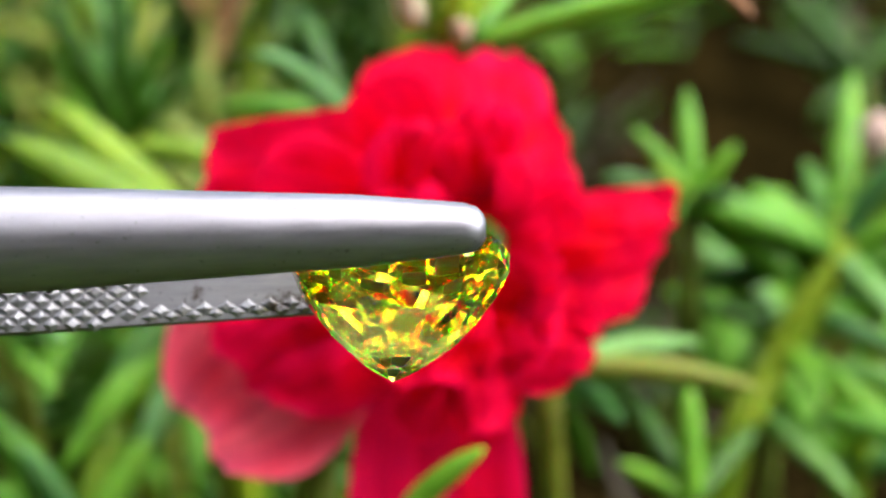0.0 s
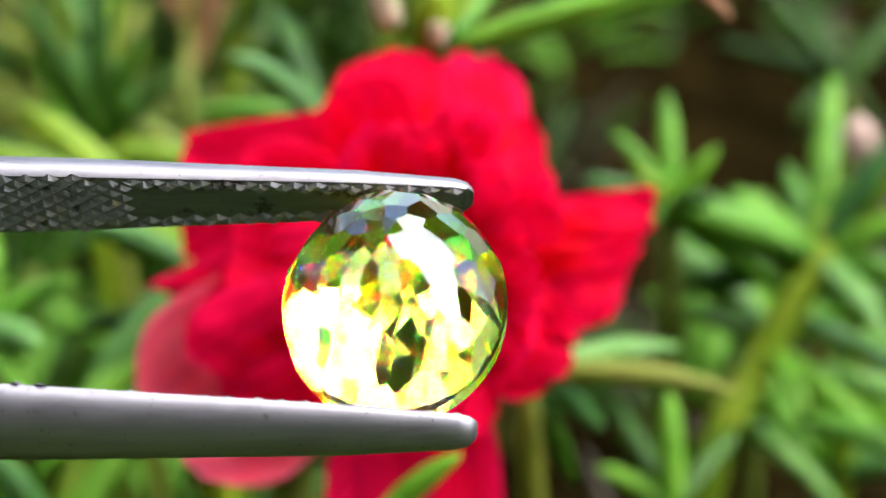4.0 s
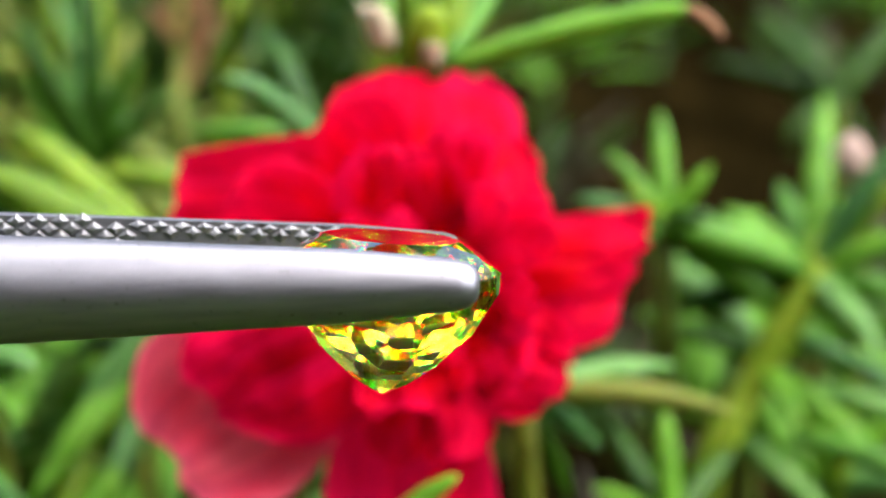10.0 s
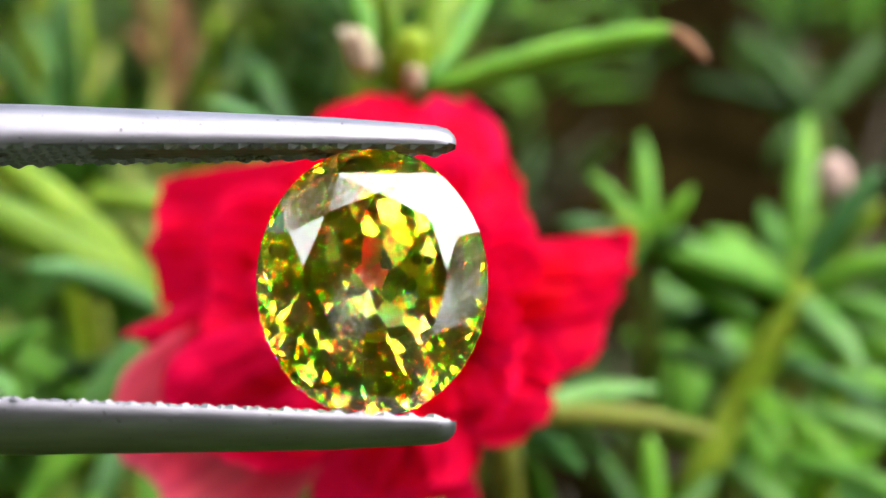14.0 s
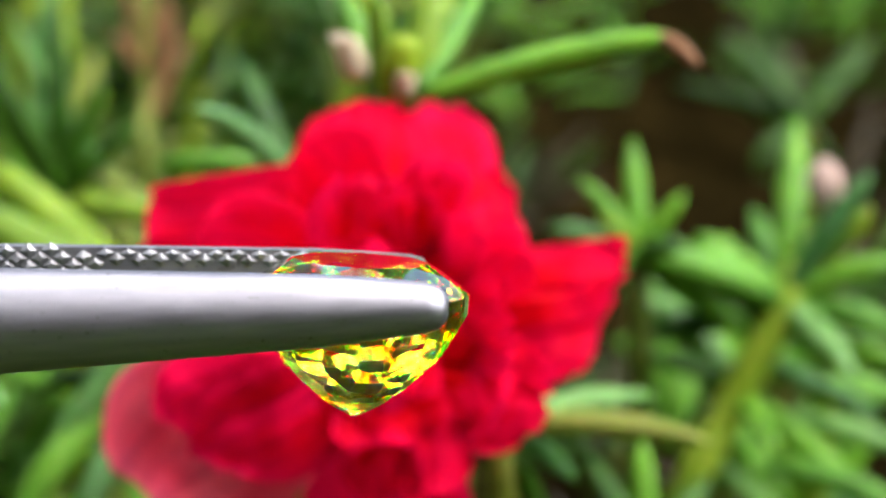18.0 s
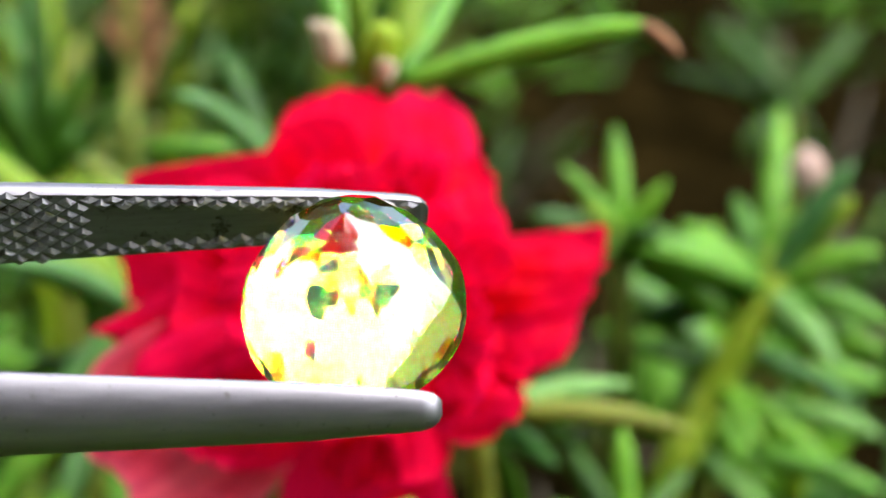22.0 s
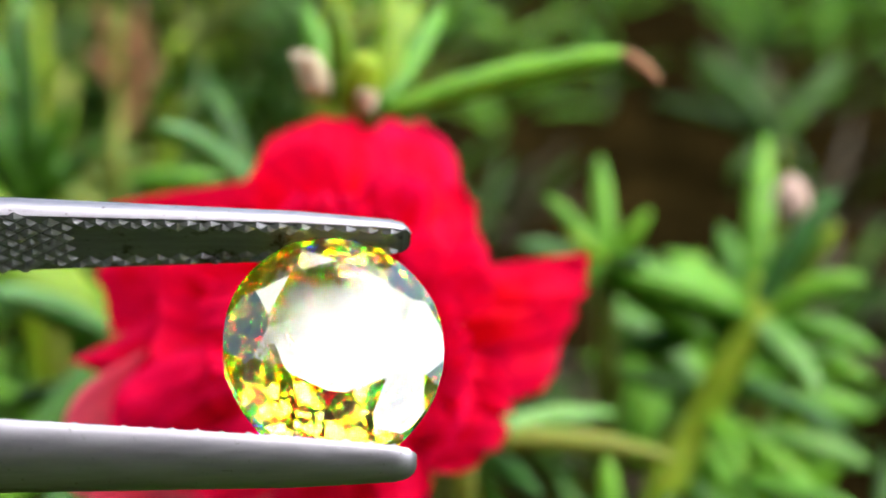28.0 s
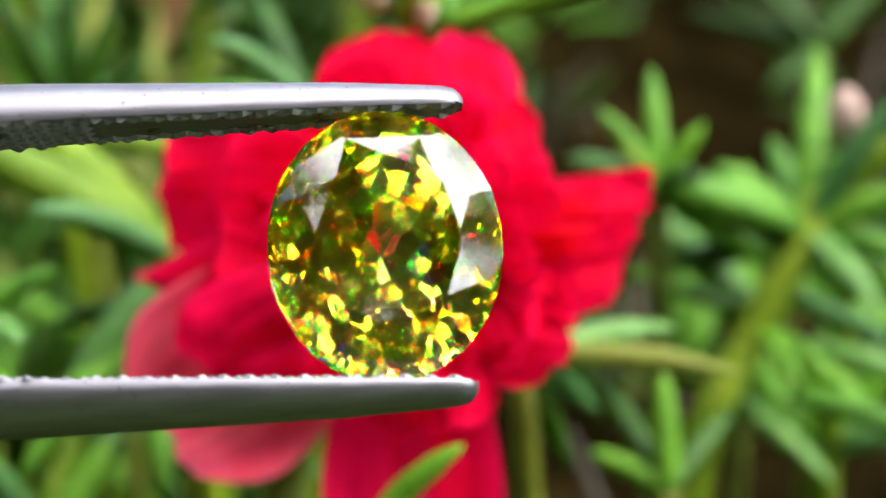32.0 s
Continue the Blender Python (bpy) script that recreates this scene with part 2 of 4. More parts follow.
STEEL = steel("brushed_steel", (0.262, 0.254, 0.290), 0.48, 0.66)
STEEL_TEETH = steel("serrated_steel", (0.27, 0.27, 0.29), 0.60, 0.57)
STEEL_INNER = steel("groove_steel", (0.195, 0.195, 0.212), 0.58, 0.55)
GEM = gem_glass("yellow_green_crystal")
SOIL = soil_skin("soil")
# the added walls are dark green so that the stone mirrors no grey
WALL = dry_skin("added_wall", (0.03, 0.036, 0.016), (0.09, 0.085, 0.05))
DRY = dry_skin("dry_brown", (0.09, 0.032, 0.008), (0.22, 0.095, 0.03))
# dark brown skin that paints shade onto plants of the right-hand patch
BROWN_SHADED = dry_skin("brown_shaded", (0.016, 0.011, 0.004), (0.050, 0.034, 0.010))
RUST = dry_skin("rust_brown", (0.075, 0.025, 0.003), (0.15, 0.055, 0.007))
BUD = dry_skin("bud_cream", (0.46, 0.34, 0.22), (0.74, 0.66, 0.50))
BUD_PINK = dry_skin("bud_rose", (0.30, 0.17, 0.14), (0.42, 0.32, 0.27))


# ---- building helpers ----
def part(name, bm, mat, parent, label="", smooth=True):
    me = bpy.data.meshes.new(name)
    if smooth:
        for f in bm.faces:
            f.smooth = True
    bm.to_mesh(me)
    bm.free()
    me.materials.append(mat)
    ob = new(name, me)
    if parent is not None:
        ob.parent = parent
    if label:
        tagged(ob, label)
    return ob


def holder(name, place, label, category, group="", kind=""):
    """The Empty that carries a thing's parts; it stands at the thing's base."""
    ob = new(name)
    ob.empty_display_size = 0.005
    ob.matrix_basis = Matrix.Translation(place)
    return tagged(ob, label, category, group, kind)


def tube(bm, points, radii, sides=9, flat=1.0, seed=0):
    """A closed tapering tube through the points."""
    rng = random.Random(seed)
    rings, up = [], Vector((0.13, 0.2, 1)).normalized()
    for i, p in enumerate(points):
        d = (points[min(i + 1, len(points) - 1)] - points[max(i - 1, 0)]).normalized()
        a = d.cross(up)
        a = a.normalized() if a.length > 1e-6 else Vector((1, 0, 0))
        b = a.cross(d).normalized()
        wob = 1 + rng.uniform(-0.05, 0.05)
        rings.append([bm.verts.new(p + (a * math.cos(k * math.tau / sides) + b * flat * math.sin(k * math.tau / sides)) * radii[i] * wob)
                      for k in range(sides)])
    for r0, r1 in zip(rings, rings[1:]):
        for k in range(sides):
            bm.faces.new((r0[k], r0[(k + 1) % sides], r1[(k + 1) % sides], r1[k]))
    for ring, p, order in ((rings[0], points[0], -1), (rings[-1], points[-1], 1)):
        tip = bm.verts.new(p)
        for k in range(sides):
            f = (ring[k], ring[(k + 1) % sides], tip)
            bm.faces.new(f[::order])
    return bm


def curve_points(p0, p1, bend, n):
    """Points from p0 to p1, bowed by the vector bend at the middle."""
    out = []
    for i in range(n + 1):
        s = i / n
        out.append(p0.lerp(p1, s) + bend * (4 * s * (1 - s)))
    return out


def leaf_radii(n, r, tip=0.25, neck=0.55):
    """A leaf is narrow at its neck, fullest before the middle and tapers to a blunt tip."""
    out = []
    for i in range(n + 1):
        s = i / n
        body = neck + (1 - neck) * min(1, s / 0.3) ** 0.7
        taper = 1.0 if s < 0.55 else 1 - (1 - tip) * ((s - 0.55) / 0.45) ** 1.8
        out.append(r * body * taper)
    out[-1] *= 0.55
    return out


def leaf(parent, p0, p1, r, mat, bend=Vector((0, 0, 0)), tip=0.22, label="", n=10, flat=0.8):
    """One needle-shaped succulent leaf from p0 to p1 (world places)."""
    o = parent.matrix_basis.translation
    pts = [p - o for p in curve_points(p0, p1, bend, n)]
    return part("leaf", tube(bmesh.new(), pts, leaf_radii(n, r * MM, tip), 9, flat, int(p0.x * 1e6)), mat, parent, label)


def stem(parent, pts, r0, r1, mat, label="", name="stem"):
    o = parent.matrix_basis.translation
    n = len(pts)
    return part(name, tube(bmesh.new(), [p - o for p in pts], [(r0 + (r1 - r0) * i / (n - 1)) * MM for i in range(n)], 10), mat, parent, label)


def smooth_line(pts, n=4):
    """A rounded line through a few places."""
    out = []
    for i in range(len(pts) - 1):
        a, b = pts[max(i - 1, 0)], pts[min(i + 2, len(pts) - 1)]
        p, q = pts[i], pts[i + 1]
        for k in range(n):
            s = k / n
            out.append(0.5 * ((2 * p) + (q - a) * s + (2 * a - 5 * p + 4 * q - b) * s * s + (3 * p - a - 3 * q + b) * s ** 3))
    return out + [pts[-1]]


def to_ground(p, lean_x=0.0, lean_y=0.0):
    """The place on the soil below p."""
    return Vector((p.x + lean_x * MM, p.y + lean_y * MM, 0.0))


# ---- ground ----
def ground_sheet():
    bm = bmesh.new()
    steps = [-60, -20, -6, -2, -0.8] + [x * 0.02 - 0.5 for x in range(51)] + [0.8, 2, 6, 20, 60]
    rows_y = [-60, -20, -6, -2, -0.6, -0.3] + [y * 0.02 - 0.1 for y in range(56)] + [1.3, 2, 6, 20, 60]
    grid = []
    for y in rows_y:
        line = []
        for x in steps:
            near = max(0.0, 1 - max(abs(x), abs(y - 0.4)) / 1.2)
            h = (noise.noise((x * 14, y * 14, 0)) * 0.008 + noise.noise((x * 45, y * 45, 3)) * 0.004) * near - 0.004 * near
            line.append(bm.verts.new((x, y, h)))
        grid.append(line)
    for a, b in zip(grid, grid[1:]):
        for k in range(len(steps) - 1):
            bm.faces.new((a[k], a[k + 1], b[k + 1], b[k]))
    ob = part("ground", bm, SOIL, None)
    return tagged(ob, "dark garden soil under the plants, their shade put into its colour", "soil", kind="structure")


ground_sheet()


def added_walls():
    """Plain unseen walls behind the shrubs close the place, added to hide low sky."""
    for name, x, y, long_x, long_y, high in (("added_wall_south", 0.0, -1.7, 4.0, 0.2, 1.4), ("added_wall_west", -1.9, 0.2, 0.2, 3.6, 0.8)):
        bm = bmesh.new()
        bmesh.ops.create_cube(bm, size=1.0, matrix=Matrix.Translation((x, y, high / 2 - 0.02)) @ Matrix.Diagonal((long_x, long_y, high, 1)))
        bmesh.ops.bevel(bm, geom=bm.edges[:], offset=0.01, segments=2, affect="EDGES")
        tagged(part(name, bm, WALL, None, smooth=False), "plain dark green wall added out of view to hide low sky", "wall", kind="structure")


added_walls()


def leaf_clumps(rng, clumps, near, far, count, short, long):
    """Clumps of broad, folded leaves round the given places."""
    bm = bmesh.new()
    for c in clumps:
        spread = rng.uniform(near, far)
        for _ in range(count):
            d = Vector((rng.gauss(0, 1), rng.gauss(0, 1), rng.gauss(0.2, 0.8))).normalized()
            p, size = c + d * spread * rng.uniform(0.3, 1.1), rng.uniform(short, long)
            out = (d + Vector((rng.uniform(-0.7, 0.7), rng.uniform(-0.7, 0.7), rng.uniform(-0.8, 0.3)))).normalized()
            across = out.cross(Vector((rng.uniform(-1, 1), rng.uniform(-1, 1), 1.2))).normalized()
            drop = across.cross(out) * size * 0.12
            v = [bm.verts.new(q) for q in (p, p + out * size * 0.35 + across * size * 0.26 - drop, p + out * size * 0.4, p + out * size * 0.35 - across * size * 0.26 - drop,
                                           p + out * size * 0.75 + across * size * 0.18 - drop, p + out * size - drop, p + out * size * 0.75 - across * size * 0.18 - drop)]
            for f in ((0, 1, 2), (0, 2, 3), (1, 4, 5, 2), (2, 5, 6, 3)):
                bm.faces.new([v[q] for q in f])
    return bm


def shade_tree():
    """An unseen tree, added so its limbs over the bed break up the stone's sky."""
    rng = random.Random(77)
    foot = Vector((-1.35, -0.75, 0.0))
    t = holder("unseen_tree", foot, "unseen tree added to break up the sky, its leafy limbs over the flower bed", "tree")
    fork = Vector((0.15, 0.1, 1.5))
    part("trunk", tube(bmesh.new(), smooth_line([Vector((0, 0, -0.02)), Vector((0.02, 0.06, 0.7)), fork], 4), [0.075, 0.07, 0.066, 0.062, 0.06, 0.057, 0.054, 0.05, 0.047], 12), DRY, t)
    clumps = []
    for ex, ey, ez in ((2.5, 0.75, 2.1), (1.9, 1.5, 2.2), (1.0, 1.7, 2.1), (2.2, -0.2, 2.0), (1.4, 0.9, 2.5), (1.5, 1.35, 2.0), (0.5, 1.2, 2.3), (1.1, -0.3, 2.2), (2.0, 0.4, 2.5)):
        end = Vector((ex, ey, ez))
        line = smooth_line([fork, fork.lerp(end, 0.5) + Vector((0, 0, 0.16)), end], 4)
        part("limb", tube(bmesh.new(), line, [0.032 - 0.026 * i / (len(line) - 1) for i in range(len(line))], 8), DRY, t)
        for k in range(5):
            clumps.append(fork.lerp(end, 0.42 + 0.145 * k) + Vector((rng.uniform(-0.22, 0.22), rng.uniform(-0.22, 0.22), rng.uniform(-0.05, 0.2))))
    tagged(part("crown", leaf_clumps(rng, clumps, 0.10, 0.17, 42, 0.06, 0.11), SHRUB_LEAF, t), "clumps of broad green leaves with gaps of sky", kind="stuff")


def shrub(x, y, high, wide, seed):
    """An unseen, added shrub: few limbs and clumps of broad leaves with gaps between them."""
    rng = random.Random(seed)
    s = holder("unseen_shrub", (x, y, 0.0), "loose green shrub added out of view round the flower bed for reflections", "shrub", "shrubs round the bed")
    clumps = []
    for k in range(13):
        a, far, up = rng.uniform(0, math.tau), rng.uniform(0.1, 0.9) * wide, (0.15 + 0.8 * (k + rng.random()) / 13) * high
        tip = Vector((math.cos(a) * far, math.sin(a) * far, up))
        clumps += [tip, tip * 0.72 + Vector((rng.uniform(-0.1, 0.1), rng.uniform(-0.1, 0.1), rng.uniform(0, 0.1)))]
        line = smooth_line([Vector((rng.uniform(-0.02, 0.02), rng.uniform(-0.02, 0.02), -0.01)), Vector((tip.x * 0.3, tip.y * 0.3, up * 0.5)), tip], 3)
        part("limb", tube(bmesh.new(), line, [0.011 - 0.008 * i / (len(line) - 1) for i in range(len(line))], 7, 1.0, seed + k), DRY, s)
    bm = leaf_clumps(rng, clumps, 0.10, 0.19, 42, 0.06, 0.10)
    tagged(part("crown", bm, SHRUB_LEAF, s), "clumps of broad green leaves", kind="stuff")


# shrubs out of view, set to darken and vary what the stone mirrors
for n_shrub, (sx, sy, sh, sw) in enumerate(((-0.24, -0.76, 1.8, 0.36), (0.34, -0.76, 1.75, 0.36), (-0.74, -0.7, 1.2, 0.45), (0.05, -0.86, 2.0, 0.40), (0.78, -0.8, 1.2, 0.45), (-1.0, -0.1, 0.9, 0.45), (-1.0, 0.66, 1.3, 0.5),
                                          (-0.42, 1.32, 1.5, 0.5), (0.36, 1.36, 2.1, 0.5), (0.95, 1.05, 1.75, 0.5), (1.5, 0.25, 0.7, 0.4))):
    shrub(sx, sy, sh, sw, n_shrub + 40)
shade_tree()

# ---- the flower ----
FLOWER = at(-2.4, -1.0, 112.0)
VIEW_RIGHT, VIEW_AHEAD, VIEW_UP = (VIEW.to_3x3() @ Vector(a) for a in ((1, 0, 0), (0, 1, 0), (0, 0, 1)))


def petal(parent, angle, length, width, lift, curl, ruffle, seed, mat=PETAL, notch=0.12, layer=0.0, root=1.2, twist=0.0, square=0.5, peak=0.72, label="", pleat=0.0, pleats=3.2):
    """A broad petal. angle: its way round the flower's face; lift: degrees by which it rises from the face towards the viewer;
    curl: how far its end bends on; layer: millimetres in front of the receptacle."""
    rng = random.Random(seed)
    ph = [rng.uniform(0, 6.28) for _ in range(6)]
    a = radians(angle)
    out_dir = VIEW_RIGHT * math.cos(a) + VIEW_UP * math.sin(a)
    side = -VIEW_RIGHT * math.sin(a) + VIEW_UP * math.cos(a)
    front = -VIEW_AHEAD
    ns, nw = 26, 30
    bm = bmesh.new()
    uv = bm.loops.layers.uv.new("UVMap")
    grid, tilt = [], radians(lift)
    r, f = root, layer
    spine = [(r, f)]
    for i in range(ns):
        e = tilt + radians(curl) * (i / ns)
        r += math.cos(e) * length / ns
        f += math.sin(e) * length / ns
        spine.append((r, f))
    for i, (r, f) in enumerate(spine):
        s = i / ns
        half = width / 2 * (0.22 + 0.78 * math.sin(min(1.0, s / peak) * math.pi / 2) ** 1.1)
        if s > peak:
            half *= (1 - (1 - square) * ((s - peak) / (1 - peak)) ** 2.0)
        line = []
        for k in range(nw + 1):
            w = 2 * k / nw - 1
            edge = max(abs(w), max(0, (s - 0.6) / 0.4))
            wave = ruffle * (edge ** 2) * (math.sin(w * 3.4 + s * 3 + ph[0]) * 0.8 + math.sin(w * 6.0 - s * 4 + ph[1]) * 0.28 + math.sin(s * 7 + ph[2]) * 0.25)
            fold = ruffle * (0.75 * math.sin(w * 2.8 + ph[3]) + 0.22 * math.sin(w * 5.2 + s * 1.6 + ph[1])) * s
            cup = abs(w) ** 2 * half * 0.28
            dent = -notch * 1.5 * length * max(0, 1 - abs(w + 0.15 * math.sin(ph[5])) / 0.28) * max(0, (s - 0.8) / 0.2)
            lobes = 0.022 * length * math.sin(w * 4.5 + ph[4]) * s ** 3 - 0.10 * length * w * w * s ** 4 * (1 - square)
            crumple = noise.noise(Vector((r * 0.33 + seed * 3.1, w * half * 0.33, seed * 1.7))) * ruffle * 0.9 * s
            # rounded pleats with sharp creases between them run from the root outwards
            ridge = abs(math.sin(w * pleats + ph[2] + 0.5 * math.sin(s * 2.6 + ph[4]))) ** 0.8
            crumple += pleat * (ridge - 0.6) * min(1.0, s * 1.6)
            ragged = 0.012 * length * noise.noise(Vector((w * 5.0, seed * 2.3, 0.7))) * s ** 6
            p = out_dir * (r + dent + lobes + ragged * 2) + side * (w * half + twist * s * s * width) + front * (f + wave + fold + cup + crumple)
            line.append(bm.verts.new(p * MM))
        grid.append(line)
    for i in range(ns):
        for k in range(nw):
            face = bm.faces.new((grid[i][k], grid[i][k + 1], grid[i + 1][k + 1], grid[i + 1][k]))
            for loop, (ii, kk) in zip(face.loops, ((i, k), (i, k + 1), (i + 1, k + 1), (i + 1, k))):
                loop[uv].uv = (kk / nw, ii / ns)
    bmesh.ops.solidify(bm, geom=bm.faces[:], thickness=0.22 * MM)
    return part("petal", bm, mat, parent, label)


def sheet(parent, root_a, root_b, tip_a, tip_b, seed, mat=PETAL, swell=1.2, belly=1.0, folds=2.0, depth=0.8, corner=0.18, ragged=0.7):
    """A broad petal spread between two places at its root and two at its rim (millimetres right, up and ahead).
    swell: how far the rim rounds outwards; belly: how far it bows to the front; folds, depth: its lengthwise creases; corner: how far its corners are rounded."""
    rng = random.Random(seed)
    ph = [rng.uniform(0, 6.28) for _ in range(5)]
    ns, nw = 26, 30
    ra, rb, ta, tb = (Vector((q[0], q[1], q[2])) for q in (root_a, root_b, tip_a, tip_b))
    outward = ((ta + tb) - (ra + rb)).normalized()
    bm = bmesh.new()
    uv = bm.loops.layers.uv.new("UVMap")
    grid = []
    for i in range(ns + 1):
        s = i / ns
        line = []
        for k in range(nw + 1):
            w = 2 * k / nw - 1
            narrow = 1 - corner * s ** 6
            m = 0.5 + 0.5 * w * narrow
            q = ra.lerp(rb, m).lerp(ta.lerp(tb, m), s)
            rim = swell * (1 - abs(w) ** 2.4) + ragged * (noise.noise(Vector((w * 3.1, seed * 1.7, 0.3))) + 0.6 * noise.noise(Vector((w * 7.3, seed * 2.9, 4.3))))
            q += outward * rim * s ** 2
            crease = abs(math.sin(w * folds + ph[0] + 0.35 * math.sin(s * 2.4 + ph[1]))) ** 0.75 - 0.6
            soft = noise.noise(Vector((q.x * 0.3, q.y * 0.3, seed * 2.1)))
            soft += 0.35 * noise.noise(Vector((w * 7.0 + seed, s * 2.2, seed * 1.3)))
            soft += 0.22 * noise.noise(Vector((q.x * 0.75, q.y * 0.75, seed * 3.7)))
            curl = 0.9 * depth * max(0.0, (s - 0.72) / 0.28) ** 2 * math.sin(w * 3.2 + ph[2])
            q.z -= belly * math.sin(math.pi * min(1.0, s * 1.1)) * (1 - 0.4 * w * w) + depth * crease * min(1.0, 0.25 + s) + 0.7 * depth * soft + curl
            line.append(bm.verts.new(at(q.x, q.y, q.z) - FLOWER))
        grid.append(line)
    for i in range(ns):
        for k in range(nw):
            face = bm.faces.new((grid[i][k], grid[i][k + 1], grid[i + 1][k + 1], grid[i + 1][k]))
            for loop, (ii, kk) in zip(face.loops, ((i, k), (i, k + 1), (i + 1, k + 1), (i + 1, k))):
                loop[uv].uv = (kk / nw, ii / ns)
    bmesh.ops.solidify(bm, geom=bm.faces[:], thickness=0.22 * MM)
    return part("petal", bm, mat, parent)


def flower():
    f = holder("moss_rose_flower", FLOWER, "open double red moss rose flower with ruffled petals on its stem", "flower")
    # the outer petals, spread wide
    sheet(f, (-8.0, 7.6, 110), (-8.1, -3.4, 110), (-17.9, 6.4, 113), (-18.3, -2.4, 113), 3, swell=0.3, belly=0.5, folds=2.0, depth=0.7, corner=0.03)
    sheet(f, (-9.6, 1.0, 110), (-9.6, -8.5, 109.5), (-19.4, -3.2, 112), (-18.9, -5.3, 111.5), 4, swell=0.9, belly=0.8, folds=1.6, depth=0.6, corner=0.5, mat=PETAL_ROSE)
    sheet(f, (-8.4, 2.6, 110), (0.4, 2.5, 110), (-8.3, 10.8, 114), (0.9, 11.6, 114), 1, swell=1.0, belly=0.8, folds=1.7, depth=0.6, corner=0.3)
    sheet(f, (-1.0, 3.3, 112), (5.0, 3.3, 112), (-1.6, 11.8, 116), (6.2, 10.0, 116), 2, swell=1.3, belly=0.6, folds=1.2, depth=0.4, corner=0.3, mat=PETAL_ROSE)
    sheet(f, (6.1, 1.7, 110), (4.6, -8.6, 110), (14.1, 2.7, 113), (11.2, -6.6, 113), 7, swell=0.9, belly=0.9, folds=2.6, depth=1.1, corner=0.02, ragged=1.1)
    petal(f, 220, 20.2, 14.0, 17, -8, 0.5, 5, mat=PETAL_PINK, layer=-2.8, square=0.6, notch=0.0, peak=0.75, label="paler pink outer petal", pleat=0.5, pleats=1.5)
    petal(f, 271, 21.6, 12.0, 14, -8, 0.8, 6, layer=-2.8, square=0.8, mat=PETAL_ROSE, peak=0.8, pleat=0.6, pleats=2.0)
    # the middle: large sheets folded over one another
    petal(f, 128, 9.6, 12.0, 18, -14, 0.7, 11, layer=0.0, square=0.8, peak=0.75, notch=0.0, pleat=1.0, pleats=1.7)
    petal(f, 172, 11.0, 11.0, 20, -8, 0.8, 16, layer=0.3, square=0.8, notch=0.0, pleat=1.2, pleats=1.8)
    sheet(f, (-1.4, 2.5, 109), (4.1, -2.7, 108), (0.9, 9.3, 112), (8.6, 1.9, 112), 8, swell=1.5, belly=1.2, folds=2.4, depth=1.4, corner=0.34, ragged=1.0)
    sheet(f, (-1.4, 3.2, 107.5), (3.3, -1.9, 107), (-0.6, 8.4, 109.5), (6.8, 1.9, 109.5), 12, swell=1.0, belly=1.0, folds=2.6, depth=1.4, corner=0.34, ragged=1.0, mat=PETAL_ROSE)
    sheet(f, (0.8, -1.9, 107), (-1.5, -9.2, 107), (7.6, -3.6, 108), (6.4, -12.6, 108), 14, swell=1.4, belly=1.2, folds=2.8, depth=1.6, corner=0.34, ragged=1.0)
    sheet(f, (-8.0, -2.0, 106), (-1.5, -8.5, 106), (-18.2, -5.4, 107.5), (-9.0, -14.4, 107.5), 15, swell=1.6, belly=1.4, folds=3.1, depth=1.5, corner=0.34, ragged=1.0, mat=PETAL_ROSE)
    sheet(f, (-2.9, -6.7, 106), (0.7, -6.7, 106), (-6.0, -14.0, 106.5), (4.6, -12.7, 106.5), 17, swell=0.9, belly=1.2, folds=3.0, depth=1.5, corner=0.34, ragged=1.0)
    # the heart: crumpled petals that stand up round a hollow
    sheet(f, (-7.0, 2.0, 107), (-1.0, 3.2, 106.5), (-6.8, 5.4, 105), (-0.6, 6.4, 105.5), 21, swell=0.6, belly=0.6, folds=2.6, depth=1.2, corner=0.34, ragged=1.0, mat=PETAL_ROSE)
    sheet(f, (2.6, 1.4, 107), (3.0, -4.4, 106.5), (5.4, 1.6, 104.5), (5.2, -5.4, 104), 23, swell=0.5, belly=-0.6, folds=2.9, depth=1.3, corner=0.34, ragged=1.0)
    sheet(f, (4.4, -2.6, 107), (2.0, -9.6, 106.5), (6.4, -3.4, 104.5), (3.8, -11.0, 104.5), 27, swell=0.5, belly=-0.5, folds=2.8, depth=1.3, corner=0.34, ragged=1.0, mat=PETAL_ROSE)
    sheet(f, (1.8, -6.4, 107), (-5.0, -7.4, 106.5), (2.4, -9.6, 104.5), (-6.0, -10.4, 104.5), 24, swell=0.5, belly=0.6, folds=3.1, depth=1.3, corner=0.34, ragged=1.0)
    sheet(f, (-4.6, -4.0, 107), (-7.6, 1.4, 106.5), (-9.6, -5.6, 105), (-11.4, 0.6, 105.5), 28, swell=0.6, belly=0.6, folds=2.6, depth=1.2, corner=0.34, ragged=1.0, mat=PETAL_ROSE)
    sheet(f, (-4.6, -5.4, 106.5), (2.6, 2.0, 106.5), (-6.0, 2.4, 107.5), (0.6, 3.4, 107.5), 29, swell=0.4, belly=-0.8, folds=2.4, depth=0.9, corner=0.34, ragged=1.0)
    # narrow inner petals stand in a crumpled rosette round the hollow
    rng = random.Random(5)
    for k in range(13):
        a = k * 2.4 + rng.uniform(-0.2, 0.2)
        near, far, half = 2.2 + 0.16 * k, 4.6 + 0.30 * k, 0.42 + rng.uniform(-0.06, 0.08)
